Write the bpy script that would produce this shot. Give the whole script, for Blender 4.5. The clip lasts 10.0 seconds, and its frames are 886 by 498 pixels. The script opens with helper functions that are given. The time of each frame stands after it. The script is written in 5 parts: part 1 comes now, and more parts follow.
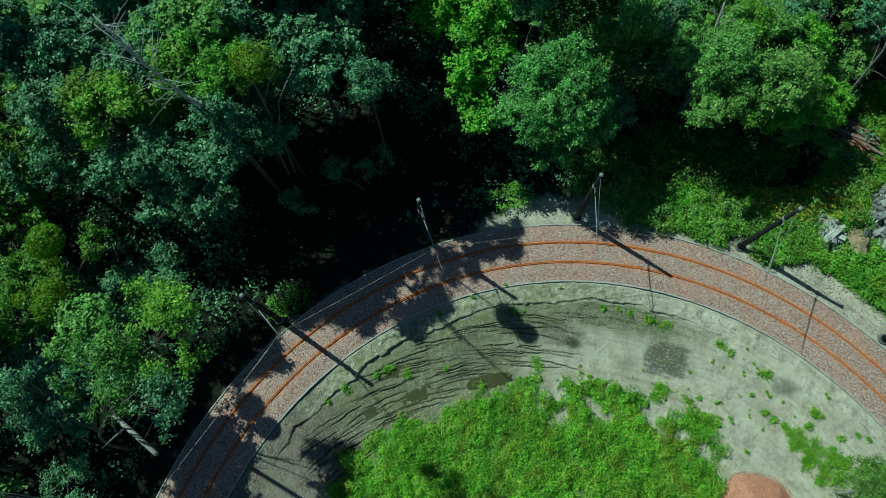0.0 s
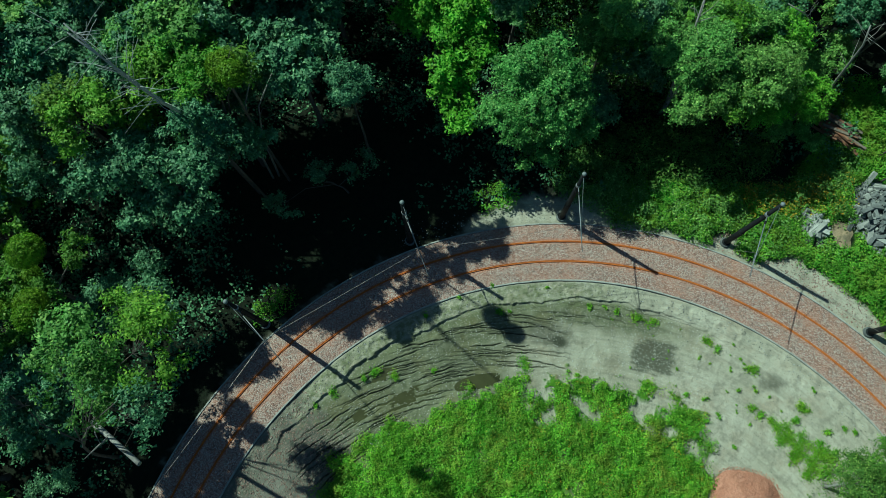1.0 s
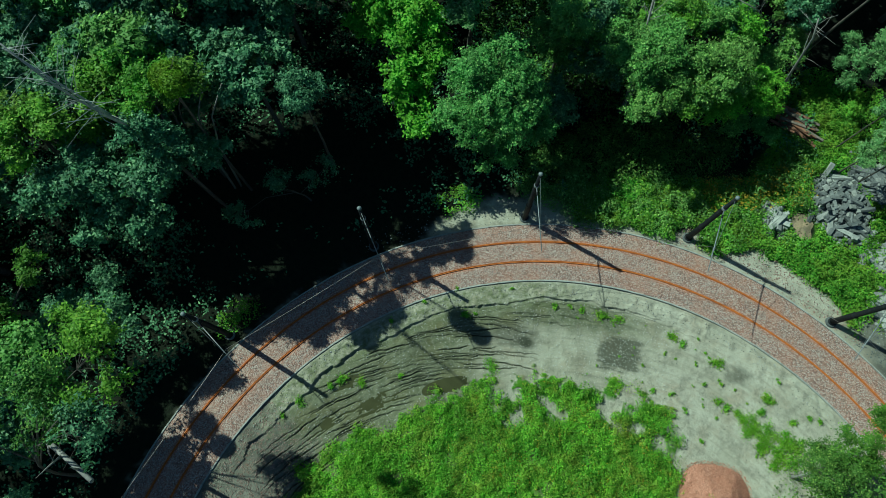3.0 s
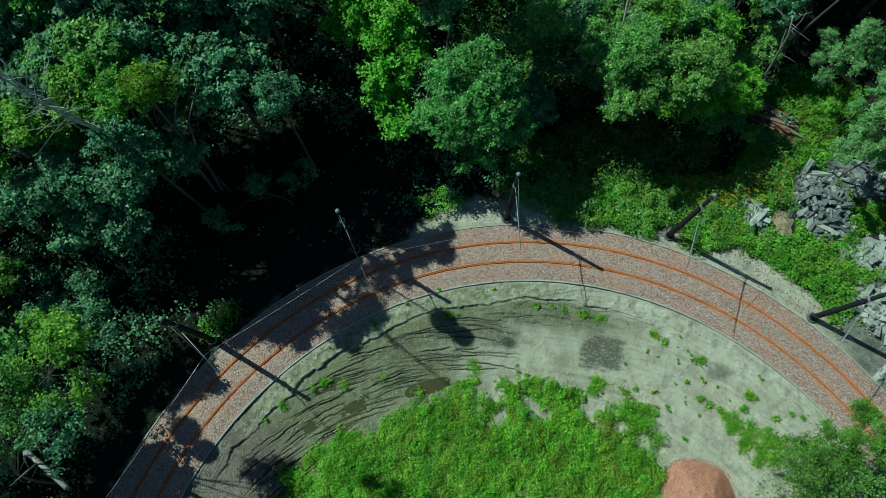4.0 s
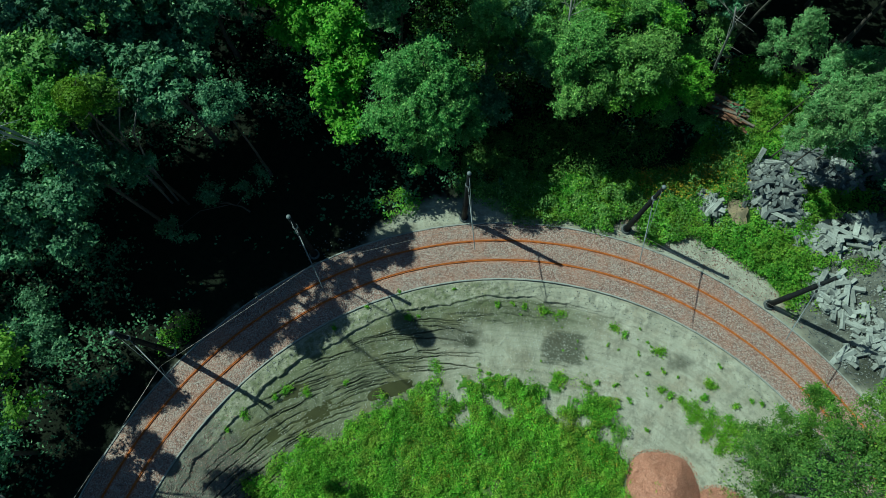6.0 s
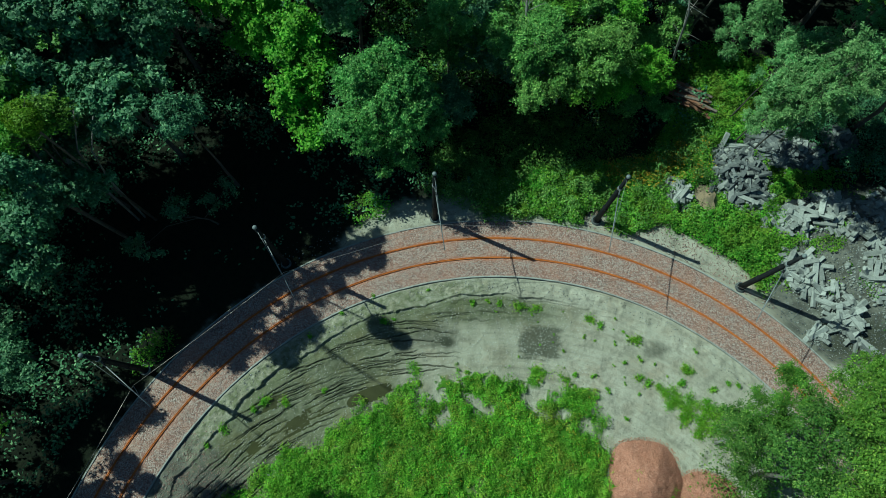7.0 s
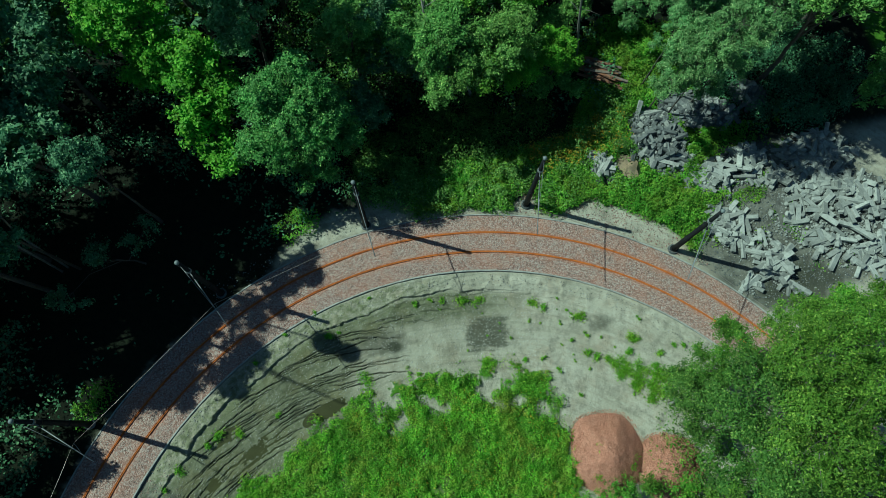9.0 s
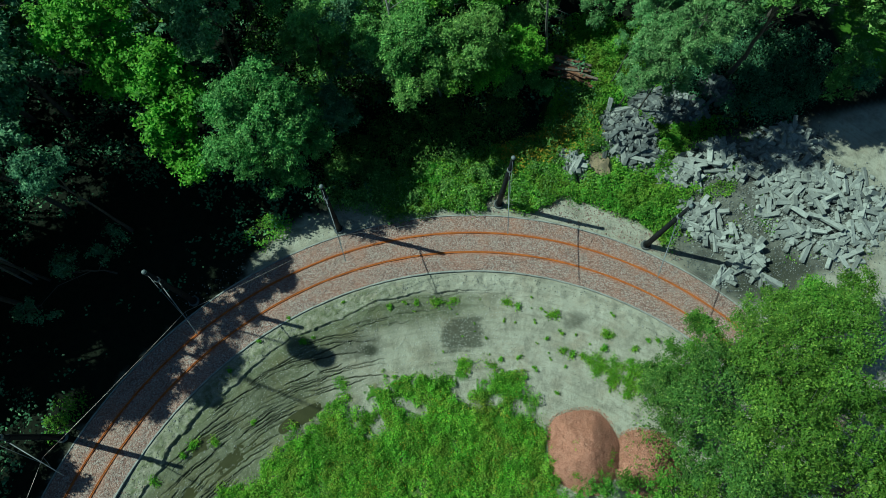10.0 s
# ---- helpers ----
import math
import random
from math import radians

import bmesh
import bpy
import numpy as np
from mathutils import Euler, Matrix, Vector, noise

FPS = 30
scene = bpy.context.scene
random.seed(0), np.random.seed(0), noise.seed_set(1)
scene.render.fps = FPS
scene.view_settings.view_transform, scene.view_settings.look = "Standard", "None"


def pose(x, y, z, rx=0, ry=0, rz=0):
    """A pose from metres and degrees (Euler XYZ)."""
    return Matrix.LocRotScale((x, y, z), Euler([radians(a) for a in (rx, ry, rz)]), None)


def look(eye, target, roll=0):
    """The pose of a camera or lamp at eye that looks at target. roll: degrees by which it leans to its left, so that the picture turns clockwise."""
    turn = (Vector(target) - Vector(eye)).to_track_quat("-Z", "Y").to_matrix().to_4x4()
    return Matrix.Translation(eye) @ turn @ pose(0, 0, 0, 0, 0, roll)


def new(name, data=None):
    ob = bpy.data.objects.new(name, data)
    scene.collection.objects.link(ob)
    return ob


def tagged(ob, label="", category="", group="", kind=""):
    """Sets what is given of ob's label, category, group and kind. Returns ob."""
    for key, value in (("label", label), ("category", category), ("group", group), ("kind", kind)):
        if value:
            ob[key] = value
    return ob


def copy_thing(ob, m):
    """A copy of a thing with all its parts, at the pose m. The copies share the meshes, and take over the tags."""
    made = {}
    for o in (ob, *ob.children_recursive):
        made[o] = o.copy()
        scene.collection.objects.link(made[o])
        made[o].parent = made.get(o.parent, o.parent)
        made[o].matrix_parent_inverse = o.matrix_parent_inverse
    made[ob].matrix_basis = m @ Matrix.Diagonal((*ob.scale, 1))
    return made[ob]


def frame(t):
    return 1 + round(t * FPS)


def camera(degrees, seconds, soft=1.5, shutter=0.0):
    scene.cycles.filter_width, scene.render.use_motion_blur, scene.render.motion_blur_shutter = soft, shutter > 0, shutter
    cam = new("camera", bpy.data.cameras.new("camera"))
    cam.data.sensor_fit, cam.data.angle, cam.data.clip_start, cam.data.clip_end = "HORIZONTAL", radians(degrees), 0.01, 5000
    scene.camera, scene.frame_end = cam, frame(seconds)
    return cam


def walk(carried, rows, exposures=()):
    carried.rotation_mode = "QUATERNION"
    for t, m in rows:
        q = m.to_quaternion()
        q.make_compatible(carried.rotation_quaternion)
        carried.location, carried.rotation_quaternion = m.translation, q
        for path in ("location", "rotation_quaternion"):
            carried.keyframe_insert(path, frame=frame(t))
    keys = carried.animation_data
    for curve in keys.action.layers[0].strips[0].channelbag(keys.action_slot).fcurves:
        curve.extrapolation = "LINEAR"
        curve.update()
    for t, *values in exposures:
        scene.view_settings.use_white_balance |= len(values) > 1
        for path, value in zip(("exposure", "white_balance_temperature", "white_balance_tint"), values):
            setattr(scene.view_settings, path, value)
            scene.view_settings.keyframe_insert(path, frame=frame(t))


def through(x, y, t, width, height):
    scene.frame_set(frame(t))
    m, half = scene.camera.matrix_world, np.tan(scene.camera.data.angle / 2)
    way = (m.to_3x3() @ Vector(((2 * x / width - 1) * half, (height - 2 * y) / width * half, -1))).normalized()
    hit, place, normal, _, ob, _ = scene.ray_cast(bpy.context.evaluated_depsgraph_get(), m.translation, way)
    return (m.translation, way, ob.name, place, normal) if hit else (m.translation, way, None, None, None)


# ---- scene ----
# The camera: a drone about 42 m over a tram loop, sliding sideways and turning.
cam = camera(71.2, 10.0, soft=0.7)
PATH = [
    (0, (1.61, -0.34, 41.76), (0.91, 5.17, 22.55), -2.5),
    (0.5, (1.90, -0.20, 41.76), (1.28, 5.27, 22.54), -2.2),
    (1, (2.22, -0.07, 41.74), (1.69, 5.40, 22.51), -1.9),
    (1.5, (2.59, 0.01, 41.72), (2.17, 5.50, 22.50), -1.4),
    (2, (3.03, 0.03, 41.70), (2.68, 5.54, 22.48), -1.0),
    (2.5, (3.53, 0.01, 41.69), (3.25, 5.58, 22.48), -0.8),
    (4, (5.12, -0.08, 41.68), (4.99, 5.63, 22.51), -0.6),
    (4.5, (5.63, -0.11, 41.69), (5.58, 5.62, 22.52), -0.4),
    (5, (6.13, -0.12, 41.68), (6.18, 5.62, 22.52), 0.1),
    (5.5, (6.62, -0.12, 41.67), (6.77, 5.64, 22.51), 0.6),
    (7, (8.11, -0.11, 41.62), (8.83, 5.62, 22.47), 2.0),
    (7.5, (8.60, -0.12, 41.62), (9.66, 5.57, 22.48), 2.5),
    (8, (9.13, -0.14, 41.61), (10.52, 5.47, 22.46), 3.0),
    (8.5, (9.69, -0.18, 41.59), (11.35, 5.36, 22.44), 3.5),
    (9, (10.27, -0.24, 41.59), (12.06, 5.25, 22.45), 4.0),
    (9.5, (10.84, -0.33, 41.59), (12.76, 5.14, 22.44), 4.8),
    (10, (11.42, -0.41, 41.59), (13.52, 4.99, 22.45), 5.6),
]
walk(cam, [(t, look(eye, target, roll)) for t, eye, target, roll in PATH], exposures=[(0.0, 0.07, 4640, -21), (5.0, 0.0, 4610, -20), (10.0, -0.1, 4590, -19)])

# ---- light: a clear summer sky, sun about 46 degrees high ----
SUN_EL, SUN_DIR = radians(45.8), Vector((-0.871, 0.491, 0.0))
world = bpy.data.worlds.new("sky")
scene.world = world
world.use_nodes = True
wn = world.node_tree.nodes
sky = wn.new("ShaderNodeTexSky")
sky.sky_type = "NISHITA"
sky.sun_disc = False
sky.sun_elevation = SUN_EL
sky.sun_rotation = math.atan2(SUN_DIR.x, SUN_DIR.y)
world.node_tree.links.new(sky.outputs[0], wn["Background"].inputs[0])
wn["Background"].inputs[1].default_value = 0.038
sun = new("sun", bpy.data.lights.new("sun", "SUN"))
sun.data.energy = 5.0
sun.data.angle = radians(0.53)
sun.data.color = (1.0, 0.86, 0.63)
toward = (SUN_DIR.normalized() * math.cos(SUN_EL) + Vector((0, 0, math.sin(SUN_EL)))).normalized()
sun.matrix_world = look(toward * 100, (0, 0, 0))

# ---- the plan: all curves of the tram loop share one centre ----
CX, CY = 11.0, -14.6
KERB_IN, RAIL_IN, RAIL_OUT, KERB_OUT = 24.73, 26.05, 27.52, 28.83
TH0, TH1 = radians(15), radians(168)


def polar(r, deg):
    a = radians(deg)
    return CX + r * math.cos(a), CY + r * math.sin(a)


def smooth(a, b, v):
    u = np.clip((v - a) / (b - a), 0, 1)
    return u * u * (3 - 2 * u)


class Lumps:
    """Smooth lattice noise on arrays, several layers, about -1 to 1. scale: the width of a lump."""

    def __init__(self, seed, scale, layers=4):
        g = np.random.RandomState(seed)
        self.grid, self.scale, self.layers, self.off = g.rand(256, 256) * 2 - 1, scale * 0.5, layers, g.rand(layers, 2) * 97

    def __call__(self, x, y):
        out, amp, f = 0.0, 1.0, 1.0 / self.scale
        for k in range(self.layers):
            u, v = x * f * 0.8 - y * f * 0.6 + self.off[k, 0], x * f * 0.6 + y * f * 0.8 + self.off[k, 1]
            iu, iv = np.floor(u).astype(int), np.floor(v).astype(int)
            a, b = u - iu, v - iv
            a, b = a * a * (3 - 2 * a), b * b * (3 - 2 * b)
            i0, i1, j0, j1 = iu % 256, (iu + 1) % 256, iv % 256, (iv + 1) % 256
            q = self.grid
            out = out + amp * ((q[i0, j0] * (1 - a) + q[i1, j0] * a) * (1 - b) + (q[i0, j1] * (1 - a) + q[i1, j1] * a) * b)
            amp, f = amp * 0.55, f * 2.03
        return out * 0.85


L_BIG, L_MID, L_FINE, L_EDGE, L_HOLE = Lumps(1, 9.0), Lumps(2, 2.2), Lumps(3, 0.7), Lumps(4, 1.1), Lumps(5, 1.6)
PUDDLES = [(-0.6, 1.6, 1.6, 0.5, 26), (4.5, 2.75, 1.4, 0.4, 10), (-2.6, 2.9, 1.0, 0.36, 42), (-3.8, 0.1, 0.9, 0.32, 48)]


def ditch_weight(r, deg):
    w = smooth(0, 1, (deg - 66) / 14) * (1 - smooth(145, 154, deg))
    edge = 23.45 + 0.14 * np.sin(deg * 0.31) + 0.07 * np.sin(deg * 0.83 + 1)
    return w, edge


g = random.Random(12)
# cracks of the slumped mud: angle, radius, half width, slant, depth
FURROWS = [(g.uniform(97, 147), g.uniform(18.9, 22.7), g.uniform(2.0, 6.5), g.uniform(0.03, 0.12), g.uniform(0.06, 0.2)) for _ in range(105)]
FURROWS += [(g.uniform(84, 97), g.uniform(21.6, 22.9), g.uniform(1.5, 4.0), g.uniform(-0.01, 0.04), g.uniform(0.05, 0.1)) for _ in range(12)]


def furrow_field(x, y, r, deg):
    """Depth of the cracks, and the low steps on their inner side."""
    wob = 0.10 * L_MID(x * 0.6, y * 0.6) + 0.05 * L_FINE(x * 0.8, y * 0.8)
    cut, step = 0.0 * r, 0.0 * r
    for d0, r0, half, slant, depth in FURROWS:
        s = (deg - d0) / half
        near = np.clip(1 - s * s, 0, 1)
        u = r - (r0 + slant * (deg - d0)) - wob
        cut = np.maximum(cut, depth * np.sqrt(near) * np.exp(-(u / (0.022 + 0.014 * near)) ** 2))
        step = step + 0.012 * near * np.exp(-np.clip(-u, 0, None) / 0.25) * (u < 0)
    return cut, np.minimum(step, 0.08)


def ground_height(x, y):
    dx, dy = x - CX, y - CY
    r, deg = np.hypot(dx, dy), np.degrees(np.arctan2(dy, dx))
    z = 0.05 * L_BIG(x, y) + 0.025 * L_MID(x, y) + 0.012 * L_FINE(x, y)
    far = smooth(60, 140, np.hypot(x - 8, y - 10))
    z = z * (1 - far) - 0.03
    z = z + 0.055 * L_FINE(x * 0.9, y * 0.9) * smooth(23.3, 23.8, r) * (1 - smooth(24.3, 24.7, r))
    w, edge = ditch_weight(r, deg)
    rag = edge + 0.15 * L_MID(x * 0.8, y * 0.8) + 0.06 * L_FINE(x * 0.8, y * 0.8) + 0.05 * L_FINE(x * 3.1, y * 3.1)
    down = w * smooth(0.0, 0.06, rag - r) * smooth(0, 2.0, r - 17.6)
    cut, step = furrow_field(x, y, r, deg)
    z = z - down * ((0.17 + 0.08 * L_MID(x * 0.5 + 9, y * 0.5)) * (1 - smooth(0.3, 1.0, rag - r)) + 0.16 * smooth(0.2, 2.2, rag - r) + 0.1 * smooth(0.3, 1.0, rag - r) + 0.03 * L_MID(x * 0.8, y * 0.8) + cut - step)
    # the second, lower lip that follows the bank for part of the way
    lip = smooth(96, 88, deg) * smooth(60, 66, deg)
    z = z - 0.07 * lip * smooth(0.0, 0.06, 23.2 + 0.15 * L_EDGE(x, y) - r) * smooth(0, 1.5, r - 20)
    for px, py, a, b, t in PUDDLES:
        ca, sa = math.cos(radians(t)), math.sin(radians(t))
        u, v = ((x - px) * ca + (y - py) * sa) / a, (-(x - px) * sa + (y - py) * ca) / b
        z = z - 0.16 * np.exp(-(u * u + v * v) * 0.8) * (0.8 + 0.35 * L_MID(x * 1.3, y * 1.3))
    # wheel ruts on the clay, running round with the loop
    rut = smooth(85, 70, deg) * smooth(18, 30, deg)
    for rr in (20.6, 22.0, 18.9):
        z = z - rut * 0.035 * np.exp(-((r - rr - 0.25 * np.sin(deg * 0.2)) / 0.16) ** 2)
    # field a little higher than the mud
    z = z + 0.10 * grass_mask(x, y)
    # under the ballast the ground stays down
    bed = smooth(KERB_IN - 0.15, KERB_IN + 0.1, r) * (1 - smooth(KERB_OUT - 0.1, KERB_OUT + 0.15, r))
    return z - 0.10 * bed


def shaded_furrows(x, y):
    """How dark the furrows of the ditch are painted: wet mud, and the shade in the cracks."""
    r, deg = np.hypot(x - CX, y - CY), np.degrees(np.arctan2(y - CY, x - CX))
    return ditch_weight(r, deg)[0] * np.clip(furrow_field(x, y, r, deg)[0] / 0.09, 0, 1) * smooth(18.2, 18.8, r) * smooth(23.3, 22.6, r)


POLES = [(-10.66, 5.78), (-1.29, 12.26), (9.30, 14.67), (20.75, 13.48), (29.94, 7.76)]


def grass_mask(x, y):
    dx, dy = x - CX, y - CY
    r, deg = np.hypot(dx, dy), np.degrees(np.arctan2(dy, dx))
    lim = 18.0 + 1.6 * smooth(118, 142, deg) + 0.75 * L_EDGE(x * 0.6, y * 0.6) + 0.35 * L_FINE(x, y)
    m = smooth(-0.25, 0.25, lim - r) * smooth(-0.3, 0.3, 18.9 + 0.5 * L_EDGE(y, x) - x) * smooth(-6.5, -5.0, x + 0.4 * L_EDGE(x, y))
    hole = smooth(0.14, 0.32, L_HOLE(x, y)) * smooth(14.8, 15.8, r) * smooth(5.5, 8.0, x)
    return m * (1 - hole)


def weed_mask(x, y):
    dx, dy = x - CX, y - CY
    r, deg = np.hypot(dx, dy), np.degrees(np.arctan2(dy, dx))
    inner = 29.3 + 1.0 * smooth(86, 92, deg) * smooth(112, 104, deg) + 1.5 * smooth(67, 62, deg) * smooth(45, 52, deg) + 0.25 * L_EDGE(x, y)
    m = smooth(-0.2, 0.2, r - inner) * smooth(45, 49, deg) * smooth(150, 140, deg)
    m = m * (1 - smooth(0.1, 0.5, rubble_mask(x, y))) * smooth(0.8, 1.1, ell(x, y, 28.9, 14.6, 1.0, 1.25, 10))
    for px, py in POLES:
        m = m * smooth(0.7, 1.2, np.hypot(x - px, y - py))
    return m


def ell(x, y, cx, cy, a, b, t=0):
    ca, sa = math.cos(radians(t)), math.sin(radians(t))
    u, v = ((x - cx) * ca + (y - cy) * sa) / a, (-(x - cx) * sa + (y - cy) * ca) / b
    return np.hypot(u, v)


# heaps of broken concrete: x, y, half sizes, turn, height, pieces
RUBBLE = [(27.1, 14.8, 0.8, 1.1, -15, 0.35, 36), (31.8, 16.0, 1.8, 2.5, 15, 0.8, 112), (36.2, 12.5, 2.7, 1.2, 8, 0.5, 105),
          (43.3, 7.0, 4.7, 3.3, -15, 0.7, 270), (34.5, 8.5, 1.6, 1.2, 0, 0.4, 62), (43.2, 12.6, 2.8, 1.1, -12, 0.5, 105), (35.4, 17.8, 2.6, 1.3, -25, 0.7, 110),
          (40.0, 18.1, 1.2, 1.0, -20, 0.5, 40), (40.3, 11.2, 1.9, 0.8, 5, 0.35, 40), (36.4, 5.6, 1.2, 2.1, 10, 0.45, 72), (34.4, 4.0, 0.7, 0.5, 30, 0.15, 9)]


def mound_height(x, y):
    """How high the core of a rubble heap stands over the ground."""
    z = 0.0 * x
    for cx, cy, a, b, t, h, n in RUBBLE:
        z = np.maximum(z, 0.36 * h * np.clip(1 - ell(x, y, cx, cy, a, b, t) ** 1.6, 0, 1))
    return z


def rubble_mask(x, y):
    m = 0.0 * x
    for cx, cy, a, b, t, h, n in RUBBLE:
        m = np.maximum(m, 1 - smooth(0.75, 1.35, ell(x, y, cx, cy, a, b, t) + 0.15 * L_EDGE(x, y)))
    return m


# ---- materials ----
def shader(name):
    m = bpy.data.materials.new(name)
    m.use_nodes = True
    nt = m.node_tree
    return m, nt, nt.nodes["Principled BSDF"]


def node(nt, kind, **kw):
    n = nt.nodes.new(kind)
    for k, v in kw.items():
        if k == "op":
            n.operation = v
        else:
            n.inputs[k].default_value = v
    return n


def noise_tex(nt, scale, detail=4.0, rough=0.55, coord=None):
    n = node(nt, "ShaderNodeTexNoise", Scale=scale, Detail=detail, Roughness=rough)
    if coord is not None:
        nt.links.new(coord, n.inputs["Vector"])
    return n.outputs[0]


def ramp(nt, fac, stops):
    n = nt.nodes.new("ShaderNodeValToRGB")
    e = n.color_ramp.elements
    while len(e) < len(stops):
        e.new(0.5)
    for el, (p, c) in zip(e, stops):
        el.position, el.color = p, (*c, 1)
    nt.links.new(fac, n.inputs[0])
    return n.outputs[0]


def mix(nt, fac, a, b, how="MIX"):
    n = nt.nodes.new("ShaderNodeMix")
    n.data_type, n.blend_type = "RGBA", how
    for sock, v in ((n.inputs["Factor"], fac), (n.inputs["A"], a), (n.inputs["B"], b)):
        if isinstance(v, (int, float)):
            sock.default_value = v
        elif isinstance(v, tuple):
            sock.default_value = (*v, 1)
        else:
            nt.links.new(v, sock)
    return n.outputs["Result"]


def math_node(nt, op, a, b=0.0):
    n = nt.nodes.new("ShaderNodeMath")
    n.operation = op
    for sock, v in zip(n.inputs, (a, b)):
        if isinstance(v, (int, float)):
            sock.default_value = v
        else:
            nt.links.new(v, sock)
    return n.outputs[0]


def span(nt, v, lo, hi):
    n = nt.nodes.new("ShaderNodeMapRange")
    n.inputs[1].default_value, n.inputs[2].default_value = lo, hi
    nt.links.new(v, n.inputs[0])
    return n.outputs[0]


def bump(nt, bsdf, height, strength, dist):
    n = node(nt, "ShaderNodeBump", Strength=strength, Distance=dist)
    nt.links.new(height, n.inputs["Height"])
    nt.links.new(n.outputs[0], bsdf.inputs["Normal"])


def place(nt):
    return nt.nodes.new("ShaderNodeTexCoord").outputs["Object"]


def attr(nt, name):
    n = nt.nodes.new("ShaderNodeAttribute")
    n.attribute_name = name
    return n.outputs["Fac"]


def simple(name, c1, c2, scale, rough=0.8, metal=0.0, relief=0.3, dist=0.01, vary=0.0):
    """A surface of two tones in patches and grain, with fine relief."""
    m, nt, b = shader(name)
    p = place(nt)
    big, fine = noise_tex(nt, scale, 5, 0.6, p), noise_tex(nt, scale * 9, 3, 0.6, p)
    col = mix(nt, span(nt, big, 0.35, 0.65), c1, c2)
    col = mix(nt, span(nt, fine, 0.3, 0.75), col, mix(nt, 0.4, col, (0.0, 0.0, 0.0)))
    if vary:
        info = nt.nodes.new("ShaderNodeObjectInfo")
        v = math_node(nt, "ADD", math_node(nt, "MULTIPLY", info.outputs["Random"], 2 * vary), 1 - vary)
        hsv = nt.nodes.new("ShaderNodeHueSaturation")
        nt.links.new(v, hsv.inputs["Value"])
        nt.links.new(col, hsv.inputs["Color"])
        col = hsv.outputs[0]
    nt.links.new(col, b.inputs["Base Color"])
    b.inputs["Roughness"].default_value, b.inputs["Metallic"].default_value = rough, metal
    bump(nt, b, fine, relief, dist)
    return m


def leaf_material(name, c1, c2, c3=None, through=0.35, rough=0.55, dry=None):
    """Leaves: two greens spread leaf by leaf, a third on a few; some light passes through."""
    m, nt, b = shader(name)
    isl = nt.nodes.new("ShaderNodeNewGeometry").outputs["Random Per Island"]
    info = nt.nodes.new("ShaderNodeObjectInfo").outputs["Random"]
    col = mix(nt, isl, c1, c2)
    if c3:
        col = mix(nt, math_node(nt, "GREATER_THAN", math_node(nt, "FRACT", math_node(nt, "MULTIPLY", isl, 37.7)), 0.88), col, c3)
    patch = noise_tex(nt, 0.9, 2, 0.5, place(nt))
    if dry:
        col = mix(nt, math_node(nt, "MULTIPLY", span(nt, noise_tex(nt, 0.55, 5, 0.7, place(nt)), 0.45, 0.62), 0.85), col, dry)
    if dry:
        deep = mix(nt, 1.0, col, (0.5, 0.72, 0.6), "MULTIPLY")
        col = mix(nt, math_node(nt, "MULTIPLY", span(nt, noise_tex(nt, 0.33, 4, 0.6, place(nt)), 0.48, 0.62), 0.6), col, deep)
    hsv = nt.nodes.new("ShaderNodeHueSaturation")
    nt.links.new(math_node(nt, "ADD", math_node(nt, "MULTIPLY", span(nt, patch, 0.33, 0.67), 0.62), 0.70), hsv.inputs["Value"])
    nt.links.new(math_node(nt, "ADD", math_node(nt, "MULTIPLY", info, 0.016), 0.490), hsv.inputs["Hue"])
    nt.links.new(col, hsv.inputs["Color"])
    col = hsv.outputs[0]
    nt.links.new(col, b.inputs["Base Color"])
    b.inputs["Roughness"].default_value = rough
    b.inputs["Specular IOR Level"].default_value = 0.18
    tr = nt.nodes.new("ShaderNodeBsdfTranslucent")
    nt.links.new(mix(nt, 1.0, col, (0.9, 1.0, 0.35), "MULTIPLY"), tr.inputs[0])
    ms = node(nt, "ShaderNodeMixShader", Fac=through)
    nt.links.new(b.outputs[0], ms.inputs[1])
    nt.links.new(tr.outputs[0], ms.inputs[2])
    nt.links.new(ms.outputs[0], nt.nodes["Material Output"].inputs[0])
    return m


def stones_material(name, tones, cell, stain=False):
    """Crushed stone: one tone a stone, dark gaps between, with dusty patches."""
    m, nt, b = shader(name)
    p = place(nt)
    vor = node(nt, "ShaderNodeTexVoronoi", Scale=1.0 / cell)
    nt.links.new(p, vor.inputs["Vector"])
    sep = nt.nodes.new("ShaderNodeSeparateColor")
    nt.links.new(vor.outputs["Color"], sep.inputs[0])
    col = ramp(nt, sep.outputs[0], tones)
    gap = span(nt, vor.outputs["Distance"], 0.95, 0.35)
    col = mix(nt, math_node(nt, "MULTIPLY", math_node(nt, "SUBTRACT", 1.0, gap), 0.75), col, (0.02, 0.018, 0.016))
    big = noise_tex(nt, 0.55, 5, 0.6, p)
    col = mix(nt, math_node(nt, "MULTIPLY", span(nt, big, 0.48, 0.72), 0.35), col, (0.42, 0.19, 0.11))
    if stain:
        col = mix(nt, math_node(nt, "MULTIPLY", span(nt, noise_tex(nt, 1.3, 4, 0.6, p), 0.5, 0.75), 0.35), col, (0.30, 0.27, 0.23))
        col = mix(nt, math_node(nt, "MULTIPLY", attr(nt, "rust"), 0.85), col, (0.50, 0.16, 0.04))
    nt.links.new(col, b.inputs["Base Color"])
    b.inputs["Roughness"].default_value = 0.9
    bump(nt, b, vor.outputs["Distance"], 0.9, -0.035)
    return m


